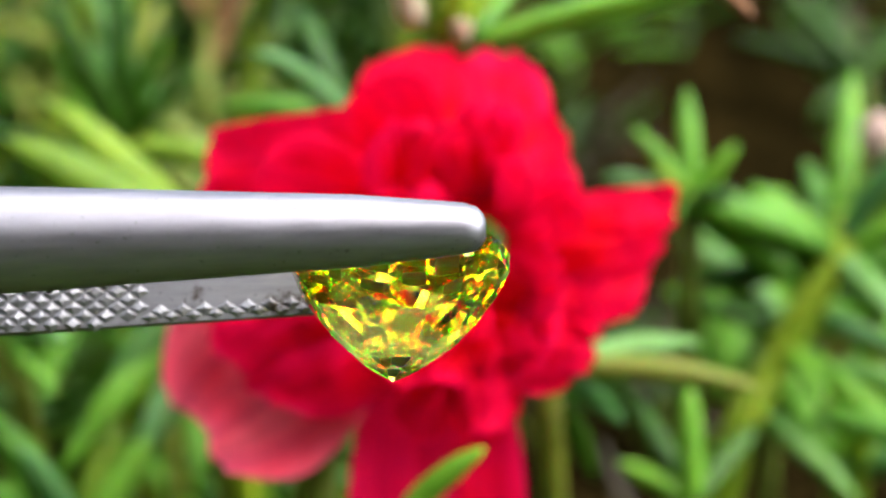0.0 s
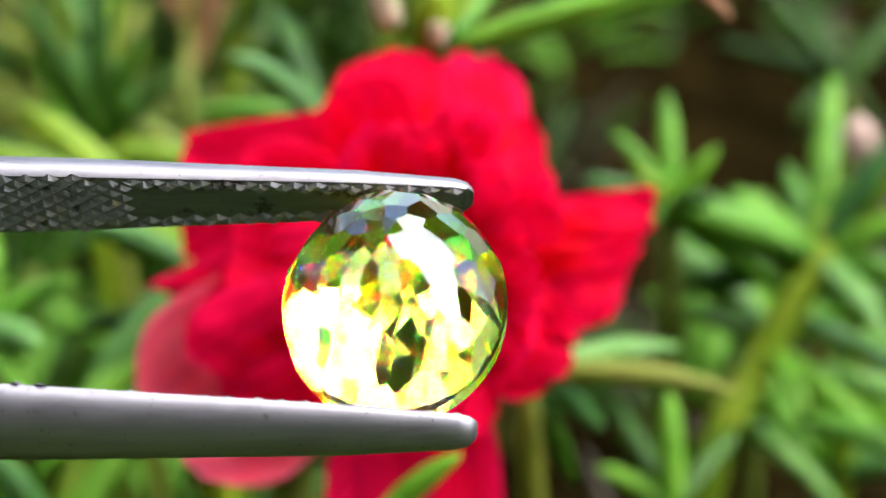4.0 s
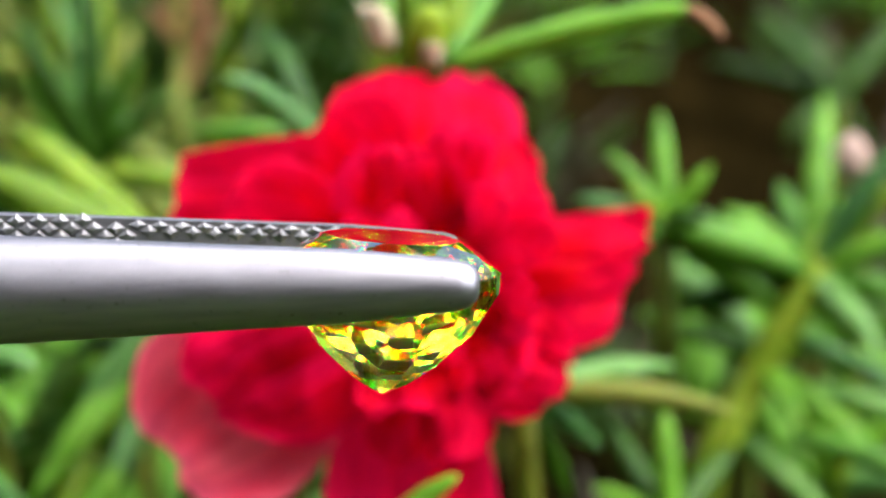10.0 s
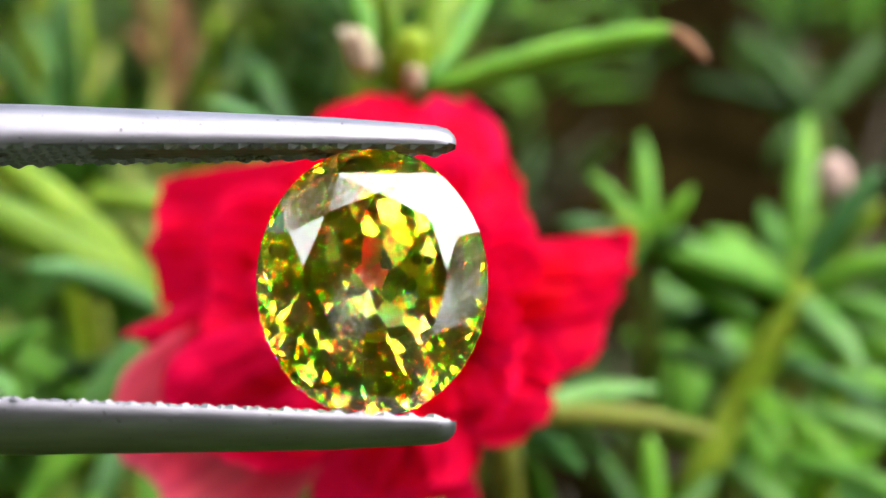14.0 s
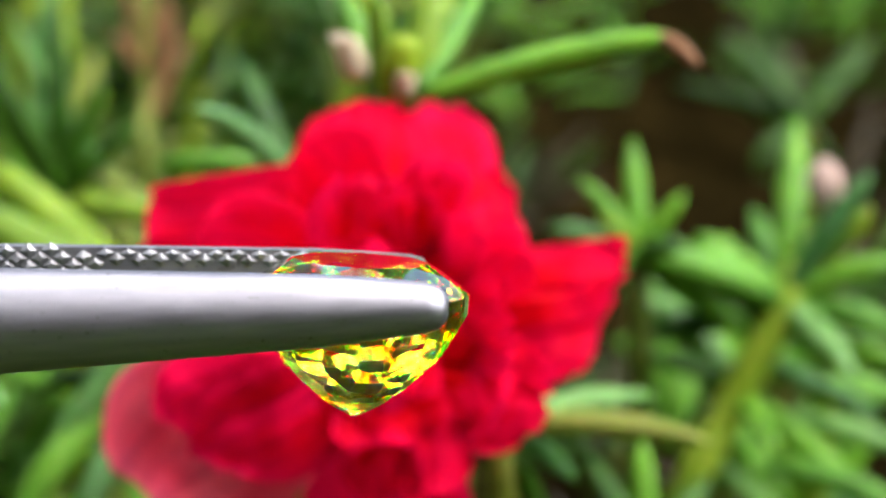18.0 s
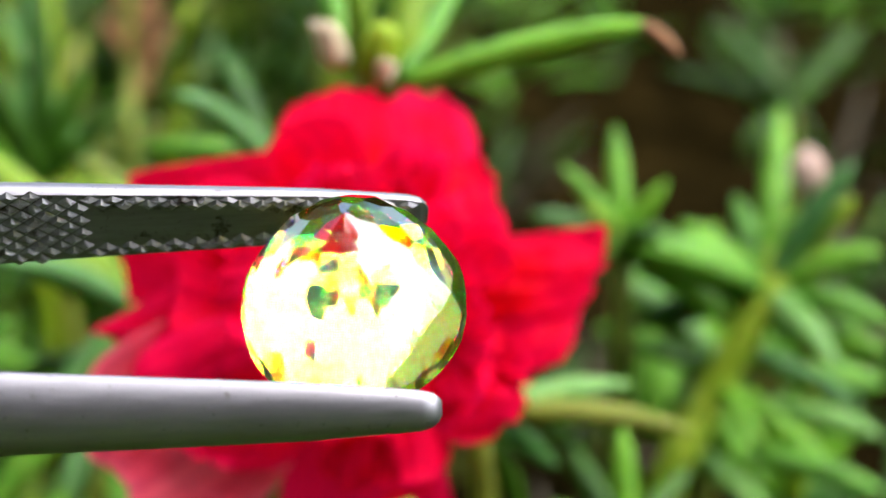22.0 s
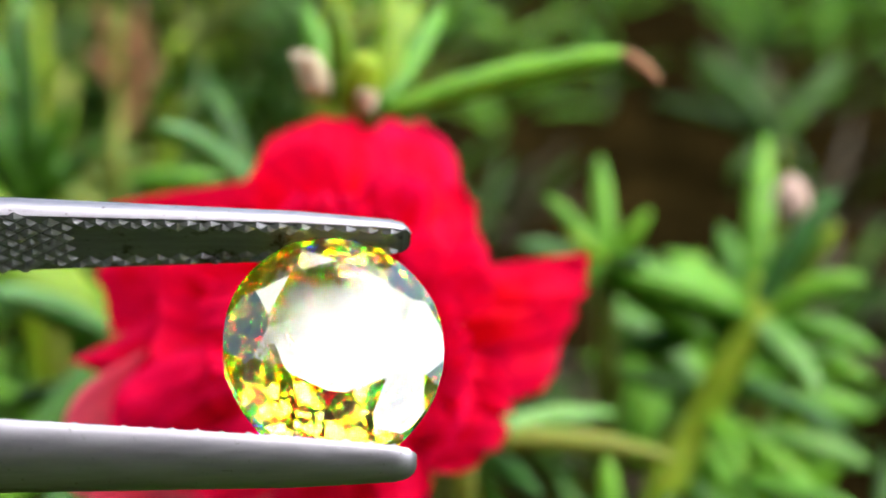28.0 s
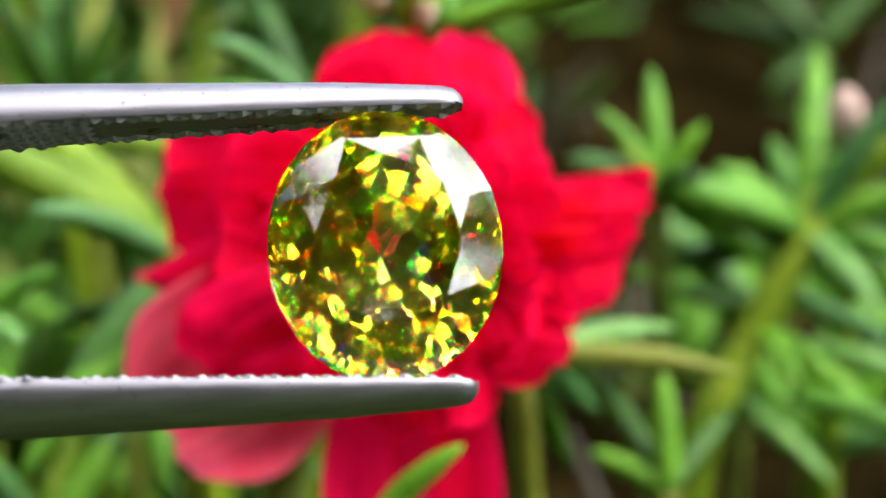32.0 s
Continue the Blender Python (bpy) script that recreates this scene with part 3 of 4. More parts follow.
        ring = [(0.4 + q * math.cos(b), -1.6 + 1.15 * q * math.sin(b), z) for q, b, z in ((near, a + half, 107.2), (near, a - half, 107.2), (far, a + half * 0.8, 103.6 + 0.14 * k), (far, a - half * 0.8, 103.6 + 0.14 * k))]
        sheet(f, *ring, 50 + k, mat=(PETAL, PETAL_ROSE)[k % 2], swell=0.5, belly=rng.uniform(-0.5, 0.6), folds=1.6, depth=0.7, corner=0.3, ragged=0.8)
    # the stalk behind, down to the soil
    top = FLOWER + VIEW_AHEAD * 2.2 * MM
    low = at(-12.0, -24.1, 124.0)
    stem(f, smooth_line([top, at(-7.7, -13.3, 122.0), low, to_ground(low, -4, 12)]), 1.5, 1.8, STEM_OLIVE, "olive green stalk")
    leaf(f, at(-4.9, -19.9, 106.0), at(1.0, -14.4, 103.0), 1.05, LEAF, VIEW_UP * 0.4 * MM)
    return f


flower()

# ---- plants that can be told apart ----
def crown_shoot():
    """The neighbouring shoot whose bud cluster stands above the flower."""
    base = at(-1.0, 14.5, 124.0)
    s = holder("moss_rose_shoot", to_ground(base, 2, 26), "moss rose shoot with cream buds and one withered leaf", "plant")
    stem(s, smooth_line([to_ground(base, 2, 26), at(0.7, 1.0, 136.0), base]), 1.5, 1.2, STEM_OLIVE)
    leaf(s, at(0.5, 12.8, 120.0), at(17.8, 16.6, 116.0), 1.35, LEAF, VIEW_UP * 0.55 * MM, tip=0.5, n=14)
    leaf(s, at(17.0, 16.7, 116.2), at(19.7, 14.3, 115.0), 0.68, DRY, VIEW_UP * 0.3 * MM, tip=0.35, label="withered brown leaf tip")
    leaf(s, at(-2.0, 13.3, 121.0), at(-2.8, 20.2, 118.0), 1.15, LEAF_LIME)
    leaf(s, at(-0.6, 13.4, 122.0), at(1.1, 22.5, 124.0), 1.3, LEAF_LIME, VIEW_RIGHT * 0.6 * MM)
    leaf(s, at(0.7, 14.0, 124.0), at(2.9, 23.1, 130.0), 1.2, LEAF_LIME)
    leaf(s, at(-1.6, 12.9, 119.0), at(-0.6, 16.7, 116.0), 1.5, STEM_LIME, tip=0.5)
    leaf(s, at(0.2, 13.4, 121.0), at(5.1, 21.9, 128.0), 1.1, LEAF)
    leaf(s, at(-2.7, 13.8, 122.0), at(-5.5, 21.7, 124.0), 1.1, LEAF)
    for (a, b, r) in ((at(-3.9, 14.2, 120.0), at(-5.2, 17.1, 118.0), 1.35), (at(-0.8, 13.0, 118.0), at(-0.6, 14.1, 116.0), 0.9)):
        o = s.matrix_basis.translation
        pts = [p - o for p in curve_points(a, b, Vector(), 8)]
        bm = tube(bmesh.new(), pts, [r * MM * q for q in (0.4, 0.65, 0.8, 0.85, 0.8, 0.75, 0.6, 0.45, 0.25)], 10)
        # withered petals, folded round the bud
        for k in range(5):
            side = (VIEW_RIGHT * math.cos(k * 1.26) - VIEW_AHEAD * math.sin(k * 1.26)) * r * 0.5 * MM
            fold = [q + side * (0.3 + 0.9 * i / 8) for i, q in enumerate(pts)]
            tube(bm, fold, [r * MM * q for q in (0.2, 0.4, 0.5, 0.55, 0.5, 0.5, 0.42, 0.3, 0.12)], 8, 0.6, k)
        part("bud", bm, BUD, s, "cream withered bud")
    return s


def right_shoot():
    """The tall shoot beside the flower, lime green, with its leaves in a star."""
    node_at = at(33.4, -3.9, 151.0)
    base = at(23.4, -27.5, 155.0)
    g = to_ground(base, -2, 10)
    s = holder("moss_rose_shoot", g, "lime green moss rose stem with a star of narrow leaves", "plant")
    stem(s, smooth_line([g, base, at(28.4, -12.9, 152.0), node_at, at(35.2, 0.6, 152.0)]), 2.0, 1.45, STEM_LIME)
    for x, y, z, r, mat, lift in (
            (36.6, 14.4, 158, 1.22, LEAF, 0.5), (40.2, 8.5, 146, 1.33, LEAF_BLUE, 0.6), (43.3, 0.6, 148, 1.39, LEAF, 0.8), (45.2, -6.1, 151, 1.45, LEAF, 0.6),
            (26.5, 3.5, 155, 1.22, LEAF, 0.4), (17.8, 2.0, 146, 1.80, LEAF, 0.7), (23.0, -1.6, 158, 1.51, LEAF_DEEP_SHADED, 0.5),
            (38.2, -9.8, 144, 1.39, LEAF_BLUE, 0.6), (33.0, 6.1, 162, 1.04, LEAF, 0.3), (21.7, -6.5, 160, 1.62, LEAF_DEEP_SHADED, 0.2)):
        leaf(s, node_at.lerp(at(34.1, -1.5, 152.0), 0.5), at(x, y, z), r * 1.12, mat, VIEW_UP * lift * MM)
    # broad blades below the star
    for a, b, r, mat in ((at(31.5, -6.0, 153), at(18.9, 2.2, 150), 2.1, LEAF), (at(35.2, -6.5, 156), at(44.7, -8.6, 152), 1.9, LEAF), (at(31.8, -3.2, 152), at(25.8, 3.2, 152), 1.3, LEAF),
                         (at(30.6, -9.9, 160), at(20.2, -1.8, 160), 2.1, LEAF_BLUE), (at(33.3, -13.4, 152), at(44.0, -16.3, 150), 1.6, LEAF_BLUE), (at(31.8, -17.5, 150), at(42.8, -20.8, 146), 1.6, LEAF),
                         (at(38.4, -11.6, 165), at(48.4, -12.8, 165), 2.0, LEAF), (at(27.6, -5.0, 170), at(24.8, -18.0, 165), 2.3, LEAF), (at(30.6, -12.5, 165), at(33.4, -23.0, 165), 1.9, LEAF)):
        leaf(s, a, b, r, mat, VIEW_UP * 0.5 * MM)
    for x0, y0, x1, y1, z, r, mat in ((31.2, -8.3, 42.7, -13.5, 153, 1.28, LEAF_BLUE), (29.6, -10.9, 40.8, -21.2, 148, 1.39, LEAF), (29.1, -10.4, 21.2, -7.7, 151, 1.39, LEAF_DEEP_SHADED),
                                      (26.5, -17.2, 34.7, -24.9, 146, 1.28, LEAF_BLUE), (29.3, -11.2, 31.3, -15.7, 144, 1.04, LEAF)):
        leaf(s, at(x0, y0, 153), at(x1, y1, z), r, mat, VIEW_UP * 0.5 * MM)
    return s


def small_shoot(label, foot, leaves, mat_stem=STEM_OLIVE, thick=1.0):
    """A shoot whose leaves part near foot; leaves: end place, radius, skin, bow."""
    g = to_ground(foot, 0, 8)
    s = holder("moss_rose_shoot", g, label, "plant")
    stem(s, smooth_line([g, g.lerp(foot, 0.55) + VIEW_RIGHT * 1.5 * MM, foot]), thick * 1.3, thick, mat_stem)
    for end, r, mat, bow in leaves:
        leaf(s, foot, end, r, mat, VIEW_UP * bow * MM)
    return s


crown_shoot()
right_shoot()
small_shoot("young moss rose shoot with upright pale leaves", at(20.0, 2.1, 148.0), [
    (at(19.7, 12.1, 150.0), 1.05, LEAF, 0), (at(14.7, 8.4, 148.0), 0.95, LEAF, 0.3), (at(23.7, 7.0, 146.0), 0.95, LEAF, 0), (at(12.1, 4.2, 150.0), 1.1, LEAF_BLUE, 0.2),
    (at(16.0, 5.0, 144.0), 0.8, LEAF_LIME, 0), (at(22.3, 2.0, 140.0), 1.1, LEAF_DEEP_SHADED, 0.2)])
small_shoot("moss rose shoot with long pale leaves near the soil", at(6.2, -11.2, 124.0), [
    (at(18.0, -9.4, 128.0), 1.15, LEAF_BLUE, 0.6), (at(22.1, -12.6, 124.0), 1.15, STEM_OLIVE, 0.8), (at(12.5, -16.2, 132.0), 1.2, LEAF_BLUE, 0.2), (at(10.0, -20.4, 130.0), 1.1, LEAF_DEEP_SHADED, 0.2)])
small_shoot("dark green upright moss rose shoot", at(18.6, -23.2, 136.0), [
    (at(18.3, -13.7, 136.0), 1.25, LEAF, 0), (at(14.6, -15.5, 142.0), 1.2, LEAF_DEEP_SHADED, 0), (at(25.0, -17.4, 142.0), 1.2, LEAF_DEEP_SHADED, 0.2), (at(12.5, -20.2, 138.0), 1.1, LEAF, 0.2)])
small_shoot("moss rose shoot with thick lime leaves", at(-20.2, -3.5, 130.0), [
    (at(-38.0, 6.4, 134.0), 2.5, LEAF_LIME, 0.5), (at(-37.0, 10.5, 142.0), 1.9, LEAF_LIME, 0.8), (at(-29.9, 0.4, 124.0), 1.3, LEAF_BLUE, 0.9), (at(-29.0, -15.0, 128.0), 1.6, LEAF_BLUE, 0.6)], STEM_LIME)
small_shoot("moss rose shoot with bright broad leaves", at(-35.5, -8.6, 126.0), [
    (at(-28.1, -4.0, 124.0), 1.15, LEAF, 0.5), (at(-29.2, -8.8, 118.0), 1.5, LEAF_BLUE, 0.6), (at(-36.2, 0.9, 130.0), 1.2, LEAF, 0), (at(-30.0, -12.9, 118.0), 1.3, LEAF, 0.5)])
small_shoot("moss rose shoot with arching leaves", at(-21.4, -6.7, 132.0), [
    (at(-31.1, -19.5, 124.0), 1.5, LEAF, 0.8), (at(-25.6, -20.7, 124.0), 1.35, LEAF_BLUE, 0.4), (at(-20.2, -20.4, 122.0), 1.35, LEAF, 0.4), (at(-32.2, -9.5, 140.0), 1.1, LEAF_DEEP_SHADED, 0.3)])
small_shoot("moss rose shoot with bluish leaves", at(-10.3, 8.3, 134.0), [
    (at(-17.3, 13.2, 130.0), 1.3, LEAF_BLUE, 0.9), (at(-14.8, 18.5, 142.0), 1.2, LEAF_DEEP_SHADED, 0.3), (at(-21.7, 9.6, 140.0), 1.2, LEAF, 0.4)])
small_shoot("moss rose shoot with soft green leaves behind the lime stem", at(32.1, -11.7, 172.0), [
    (at(20.3, 2.4, 172.0), 2.0, LEAF, 0.4), (at(42.6, 1.2, 174.0), 2.0, LEAF, 0.3), (at(47.4, -6.9, 170.0), 2.1, LEAF, 0.5), (at(20.6, -7.1, 174.0), 1.9, LEAF, 0.3),
    (at(33.8, 3.7, 178.0), 1.8, LEAF, 0), (at(27.4, 3.7, 176.0), 1.7, LEAF_BLUE, 0)])
small_shoot("moss rose shoot with soft green leaves near the soil", at(37.2, -24.9, 166.0), [
    (at(45.7, -15.6, 164.0), 2.1, LEAF, 0.3), (at(40.0, -12.6, 168.0), 2.0, LEAF, 0.2), (at(32.5, -16.0, 168.0), 1.9, LEAF, 0.2), (at(46.8, -22.4, 160.0), 2.0, LEAF_BLUE, 0.4)])
# two background shoots, dimmed by a leaf colour that holds their shade
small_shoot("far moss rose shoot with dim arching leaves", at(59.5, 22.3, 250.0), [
    (at(46.7, 36.0, 250.0), 1.7, LEAF_DEEP_SHADED, 0.4), (at(71.1, 34.9, 255.0), 1.7, LEAF_DEEP_SHADED, 0.4), (at(50.7, 16.0, 245.0), 1.6, LEAF_DEEP_SHADED, 0.2), (at(40.6, 28.8, 255.0), 1.4, LEAF_DEEP_SHADED, 0.3)])
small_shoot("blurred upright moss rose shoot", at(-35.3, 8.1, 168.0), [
    (at(-35.7, 28.4, 166.0), 1.5, LEAF_DEEP_SHADED, 0), (at(-30.8, 19.7, 164.0), 1.3, LEAF_DEEP_SHADED, 0), (at(-41.8, 21.9, 160.0), 1.7, LEAF_DEEP_SHADED, 0.4), (at(-42.1, 16.9, 170.0), 1.5, LEAF_DEEP_SHADED, 0.3), (at(-27.3, 15.3, 165.0), 1.3, LEAF_DEEP_SHADED, 0.2)])


small_shoot("pale upright moss rose shoot with lime side leaves", at(-40.6, 6.0, 184.0), [
    (at(-40.2, 33.5, 185.0), 2.0, LEAF_BLUE, 0), (at(-32.8, 19.8, 178.0), 1.4, LEAF_LIME, 0.8), (at(-37.6, 20.0, 182.0), 1.2, LEAF_LIME, 0.2), (at(-46.5, 21.0, 184.0), 1.6, LEAF, 0.4)], STEM_LIME)
small_shoot("moss rose shoot with lime blades beside the flower", at(-22.6, 5.4, 148.0), [
    (at(-32.0, 6.6, 152.0), 1.6, LEAF_LIME, 0.3), (at(-30.0, 9.6, 156.0), 1.3, STEM_OLIVE, 0.4)], STEM_LIME)


small_shoot("moss rose shoot with fresh green leaves under the pink petal", at(-29.0, -25.0, 124.0), [
    (at(-36.5, -14.0, 122.0), 1.7, LEAF, 0.4), (at(-32.5, -16.5, 118.0), 1.5, LEAF_BLUE, 0.3), (at(-24.0, -16.0, 126.0), 1.6, LEAF, 0.3), (at(-39.0, -19.5, 120.0), 1.7, LEAF, 0.5), (at(-27.5, -13.5, 128.0), 1.4, LEAF_LIME, 0.2)])


def pink_bud_shoot():
    foot = at(37.7, 1.1, 150.0)
    s = small_shoot("moss rose shoot with one pale rose bud", foot, [(at(40.8, 5.6, 148.0), 1.0, LEAF_LIME, 0.2), (at(36.6, 4.3, 154.0), 0.9, LEAF, 0)], STEM_LIME)
    o = s.matrix_basis.translation
    pts = [p - o for p in curve_points(at(37.1, 4.7, 150.0), at(36.8, 10.0, 149.0), Vector(), 8)]
    part("bud", tube(bmesh.new(), pts, [1.6 * MM * q for q in (0.3, 0.5, 0.8, 1.0, 1.05, 1.05, 0.95, 0.7, 0.3)], 11), BUD_PINK, s, "pale rose closed bud")


def dry_twig():
    foot = at(-33.7, 9.0, 212.0)
    s = holder("dry_twig", to_ground(foot, 0, 20), "dry rust-brown twig with withered leaves standing in the soil", "twig")
    stem(s, smooth_line([to_ground(foot, 0, 20), foot, at(-33.8, 22.2, 212.0), at(-34.1, 36.0, 212.0)]), 1.1, 0.8, STEM_OLIVE)
    stem(s, smooth_line([at(-33.8, 20.0, 212.0), at(-31.2, 26.2, 213.0), at(-29.2, 30.0, 214.0)]), 1.2, 0.8, RUST, name="branch")
    for end, r in ((at(-38.4, 31.0, 212.0), 1.2), (at(-29.6, 33.4, 212.0), 1.3), (at(-36.4, 37.0, 213.0), 1.2), (at(-31.0, 38.0, 213.0), 1.1)):
        leaf(s, at(-33.9, 25.5, 212.0), end, r, RUST, VIEW_UP * 0.4 * MM, label="withered rust-brown leaf")


pink_bud_shoot()
dry_twig()


# ---- the bed of plants behind ----
def bed():
    rng = random.Random(7)
    # the dark skins put the shade of the background into the leaf colour
    skins = [LEAF, LEAF_DEEP_SHADED, LEAF_DEEP_SHADED, LEAF_DEEP_SHADED, LEAF_DEEP_SHADED, LEAF_BLUE, LEAF_DEEP_SHADED]
    skins_far = [LEAF_DEEP_SHADED, LEAF_DEEP_SHADED, LEAF_DEEP_SHADED, STEM_OLIVE, LEAF_DEEP_SHADED]
    skins_right = [LEAF_DEEP_SHADED, BROWN_SHADED, LEAF_DEEP_SHADED, BROWN_SHADED]
    made = 0
    while made < 222:
        x, y = rng.uniform(-0.17, 0.17), rng.uniform(0.13, 0.42)
        high = rng.uniform(0.03, 0.075) * (1.25 if x < 0 else 0.85)
        if made >= 190:
            # the bed goes on, low and unseen, under and behind the camera for reflections
            x, y, high = rng.uniform(-0.25, 0.25), rng.uniform(-0.25, 0.10), rng.uniform(0.015, 0.035)
        elif abs(x) > 0.03 + 0.36 * y:
            continue
        # the patch beyond the right-hand shoots: few low plants, shade put into their colours
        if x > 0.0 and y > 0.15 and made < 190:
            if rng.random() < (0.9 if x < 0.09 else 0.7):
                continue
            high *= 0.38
        # keep clear of the plants in front
        if y < 0.16 and high > 0.06:
            continue
        made += 1
        g = Vector((x, y, 0.0))
        top = Vector((x + rng.uniform(-0.012, 0.012), y + rng.uniform(-0.012, 0.012), high))
        s = holder("moss_rose_shoot", g, "moss rose shoot with needle-like succulent leaves", "plant", "moss rose bed")
        stem(s, smooth_line([g, g.lerp(top, 0.5) + Vector((rng.uniform(-3, 3), rng.uniform(-3, 3), 0)) * MM, top], 3), 1.4, 1.0, rng.choice([STEM_OLIVE, STEM_LIME, STEM_OLIVE]))
        for k in range(rng.randint(8, 11)):
            up = rng.uniform(0.35, 1.0)
            a = rng.uniform(0, math.tau)
            rise = rng.uniform(0.1, 1.3)
            d = Vector((math.cos(a), math.sin(a), rise)).normalized()
            p0 = g.lerp(top, up)
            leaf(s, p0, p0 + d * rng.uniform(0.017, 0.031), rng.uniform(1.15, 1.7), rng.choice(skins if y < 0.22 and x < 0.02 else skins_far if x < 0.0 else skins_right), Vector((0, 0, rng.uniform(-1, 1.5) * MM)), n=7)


bed()


def bed_around():
    """The same plants go on to both sides of the bed and behind the camera, too many to count."""
    # unseen leaves, added for the green that stone and steel mirror
    rng = random.Random(19)
    verts, faces, skin = [], [], []
    sides = 5
    shoots = 0
    while shoots < 760:
        x, y = rng.uniform(-0.55, 0.55), rng.uniform(-0.45, 0.75)
        away = math.hypot(x, y)
        high = rng.uniform(0.025, 0.05) if away < 0.16 else rng.uniform(0.035, 0.085)
        if y > -0.02 and abs(x) < 0.05 + 0.42 * max(y, 0.0) and y < 0.43:
            # the bed passes low under the flower
            high = min(high, 0.10 - 0.72 * y)
            if high < 0.012:
                continue
        if away < 0.05:
            continue
        shoots += 1
        for k in range(rng.randint(9, 12)):
            a, rise, up = rng.uniform(0, math.tau), rng.uniform(0.05, 1.3), rng.uniform(0.15, 1.0)
            d = Vector((math.cos(a), math.sin(a), rise)).normalized()
            p0 = Vector((x, y, high * up))
            size, r = rng.uniform(0.018, 0.034), rng.uniform(1.2, 1.8) * MM
            across = d.cross(Vector((0, 0, 1))).normalized()
            over = across.cross(d)
            base = len(verts)
            for s, w in ((0.0, 0.4), (0.3, 1.0), (0.65, 0.9), (0.9, 0.5), (1.0, 0.1)):
                mid = p0 + d * size * s + Vector((0, 0, 0.1 * size * s * (1 - s)))
                for q in range(sides):
                    b = q * math.tau / sides
                    verts.append(mid + (across * math.cos(b) + over * 0.8 * math.sin(b)) * r * w)
            for ring in range(4):
                for q in range(sides):
                    o, n = base + ring * sides, (q + 1) % sides
                    faces.append((o + q, o + n, o + sides + n, o + sides + q))
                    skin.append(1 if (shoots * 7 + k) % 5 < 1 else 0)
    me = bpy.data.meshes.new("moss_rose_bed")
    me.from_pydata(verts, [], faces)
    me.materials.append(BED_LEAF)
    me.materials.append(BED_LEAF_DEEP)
    me.polygons.foreach_set("material_index", skin)
    me.polygons.foreach_set("use_smooth", [True] * len(faces))
    tagged(new("moss_rose_bed", me), "dense unseen bed of green moss rose shoots with needle leaves, added for reflections", "plants", kind="stuff")


bed_around()


# ---- tweezers and gemstone ----
GEM_HALF_WIDTH, GEM_HALF_LENGTH = 4.64, 5.42


def cut_gem():
    """The stone is cut facet by facet out of a block. Its table faces +y, its culet -y, its long axis lies along z."""
    bm = bmesh.new()
    bmesh.ops.create_cube(bm, size=4.0)
    rng = random.Random(12)

    def cut(normal, through_point):
        bmesh.ops.bisect_plane(bm, geom=bm.verts[:] + bm.edges[:] + bm.faces[:], dist=1e-6, plane_co=through_point, plane_no=normal, clear_outer=True)
        bmesh.ops.remove_doubles(bm, verts=bm.verts[:], dist=1e-5)
        rim = [e for e in bm.edges if e.is_boundary]
        if len(rim) > 2:
            bmesh.ops.holes_fill(bm, edges=rim, sides=0)

    def tier(count, offset, degrees, r, y, face, wild=0.0):
        """Facets of one slope through the ring of radius r at height y; wild: the degrees by which the old hand cut is uneven."""
        for k in range(count):
            place = (k + offset) * math.tau / count
            a = radians(degrees + rng.uniform(-1, 1) * wild)
            turn = place + radians(rng.uniform(-1.6, 1.6) * wild)
            n = Vector((math.sin(a) * math.cos(turn), math.cos(a) * face, math.sin(a) * math.sin(turn)))
            cut(n, Vector((r * math.cos(place), y, r * math.sin(place))))

    tier(48, 0.5, 90, 1.0, 0, 1)
    # pavilion: staggered rings of small facets that touch a rounded, pointed cup
    for count, offset, r in ((20, 0.5, 0.925), (18, 0.0, 0.80), (16, 0.5, 0.64), (13, 0.0, 0.46), (11, 0.4, 0.285), (9, 0.2, 0.125)):
        full = 1 - r ** 1.25
        y = -1.13 * full ** 0.62
        steep = math.degrees(math.atan(1.13 * 0.62 * 1.25 * full ** -0.38 * r ** 0.25))
        tier(count, offset, steep, r, y, -1, 3.4 if r > 0.3 else 2.2)
    # crown: eight broad kites, sixteen halves at the girdle, eight stars round the table
    tier(8, 0.0, 34, 0.97, 0.06, 1, 1.4)
    tier(16, 0.5, 41, 0.995, 0.05, 1, 1.2)
    tier(8, 0.5, 21, 0.585, 0.30, 1, 1.2)
    cut(Vector((0, 1, 0)), Vector((0, 0.30, 0)))
    bmesh.ops.remove_doubles(bm, verts=bm.verts[:], dist=1e-4)
    bmesh.ops.recalc_face_normals(bm, faces=bm.faces[:])
    for v in bm.verts:
        v.co = Vector((v.co.x * GEM_HALF_WIDTH, v.co.y * GEM_HALF_WIDTH, v.co.z * GEM_HALF_LENGTH)) * MM
    bmesh.ops.rotate(bm, verts=bm.verts[:], cent=(0, 0, 0), matrix=Matrix.Rotation(radians(-4.5), 3, "Z"))
    bmesh.ops.recalc_face_normals(bm, faces=bm.faces[:])
    bm.normal_update()
    return bm


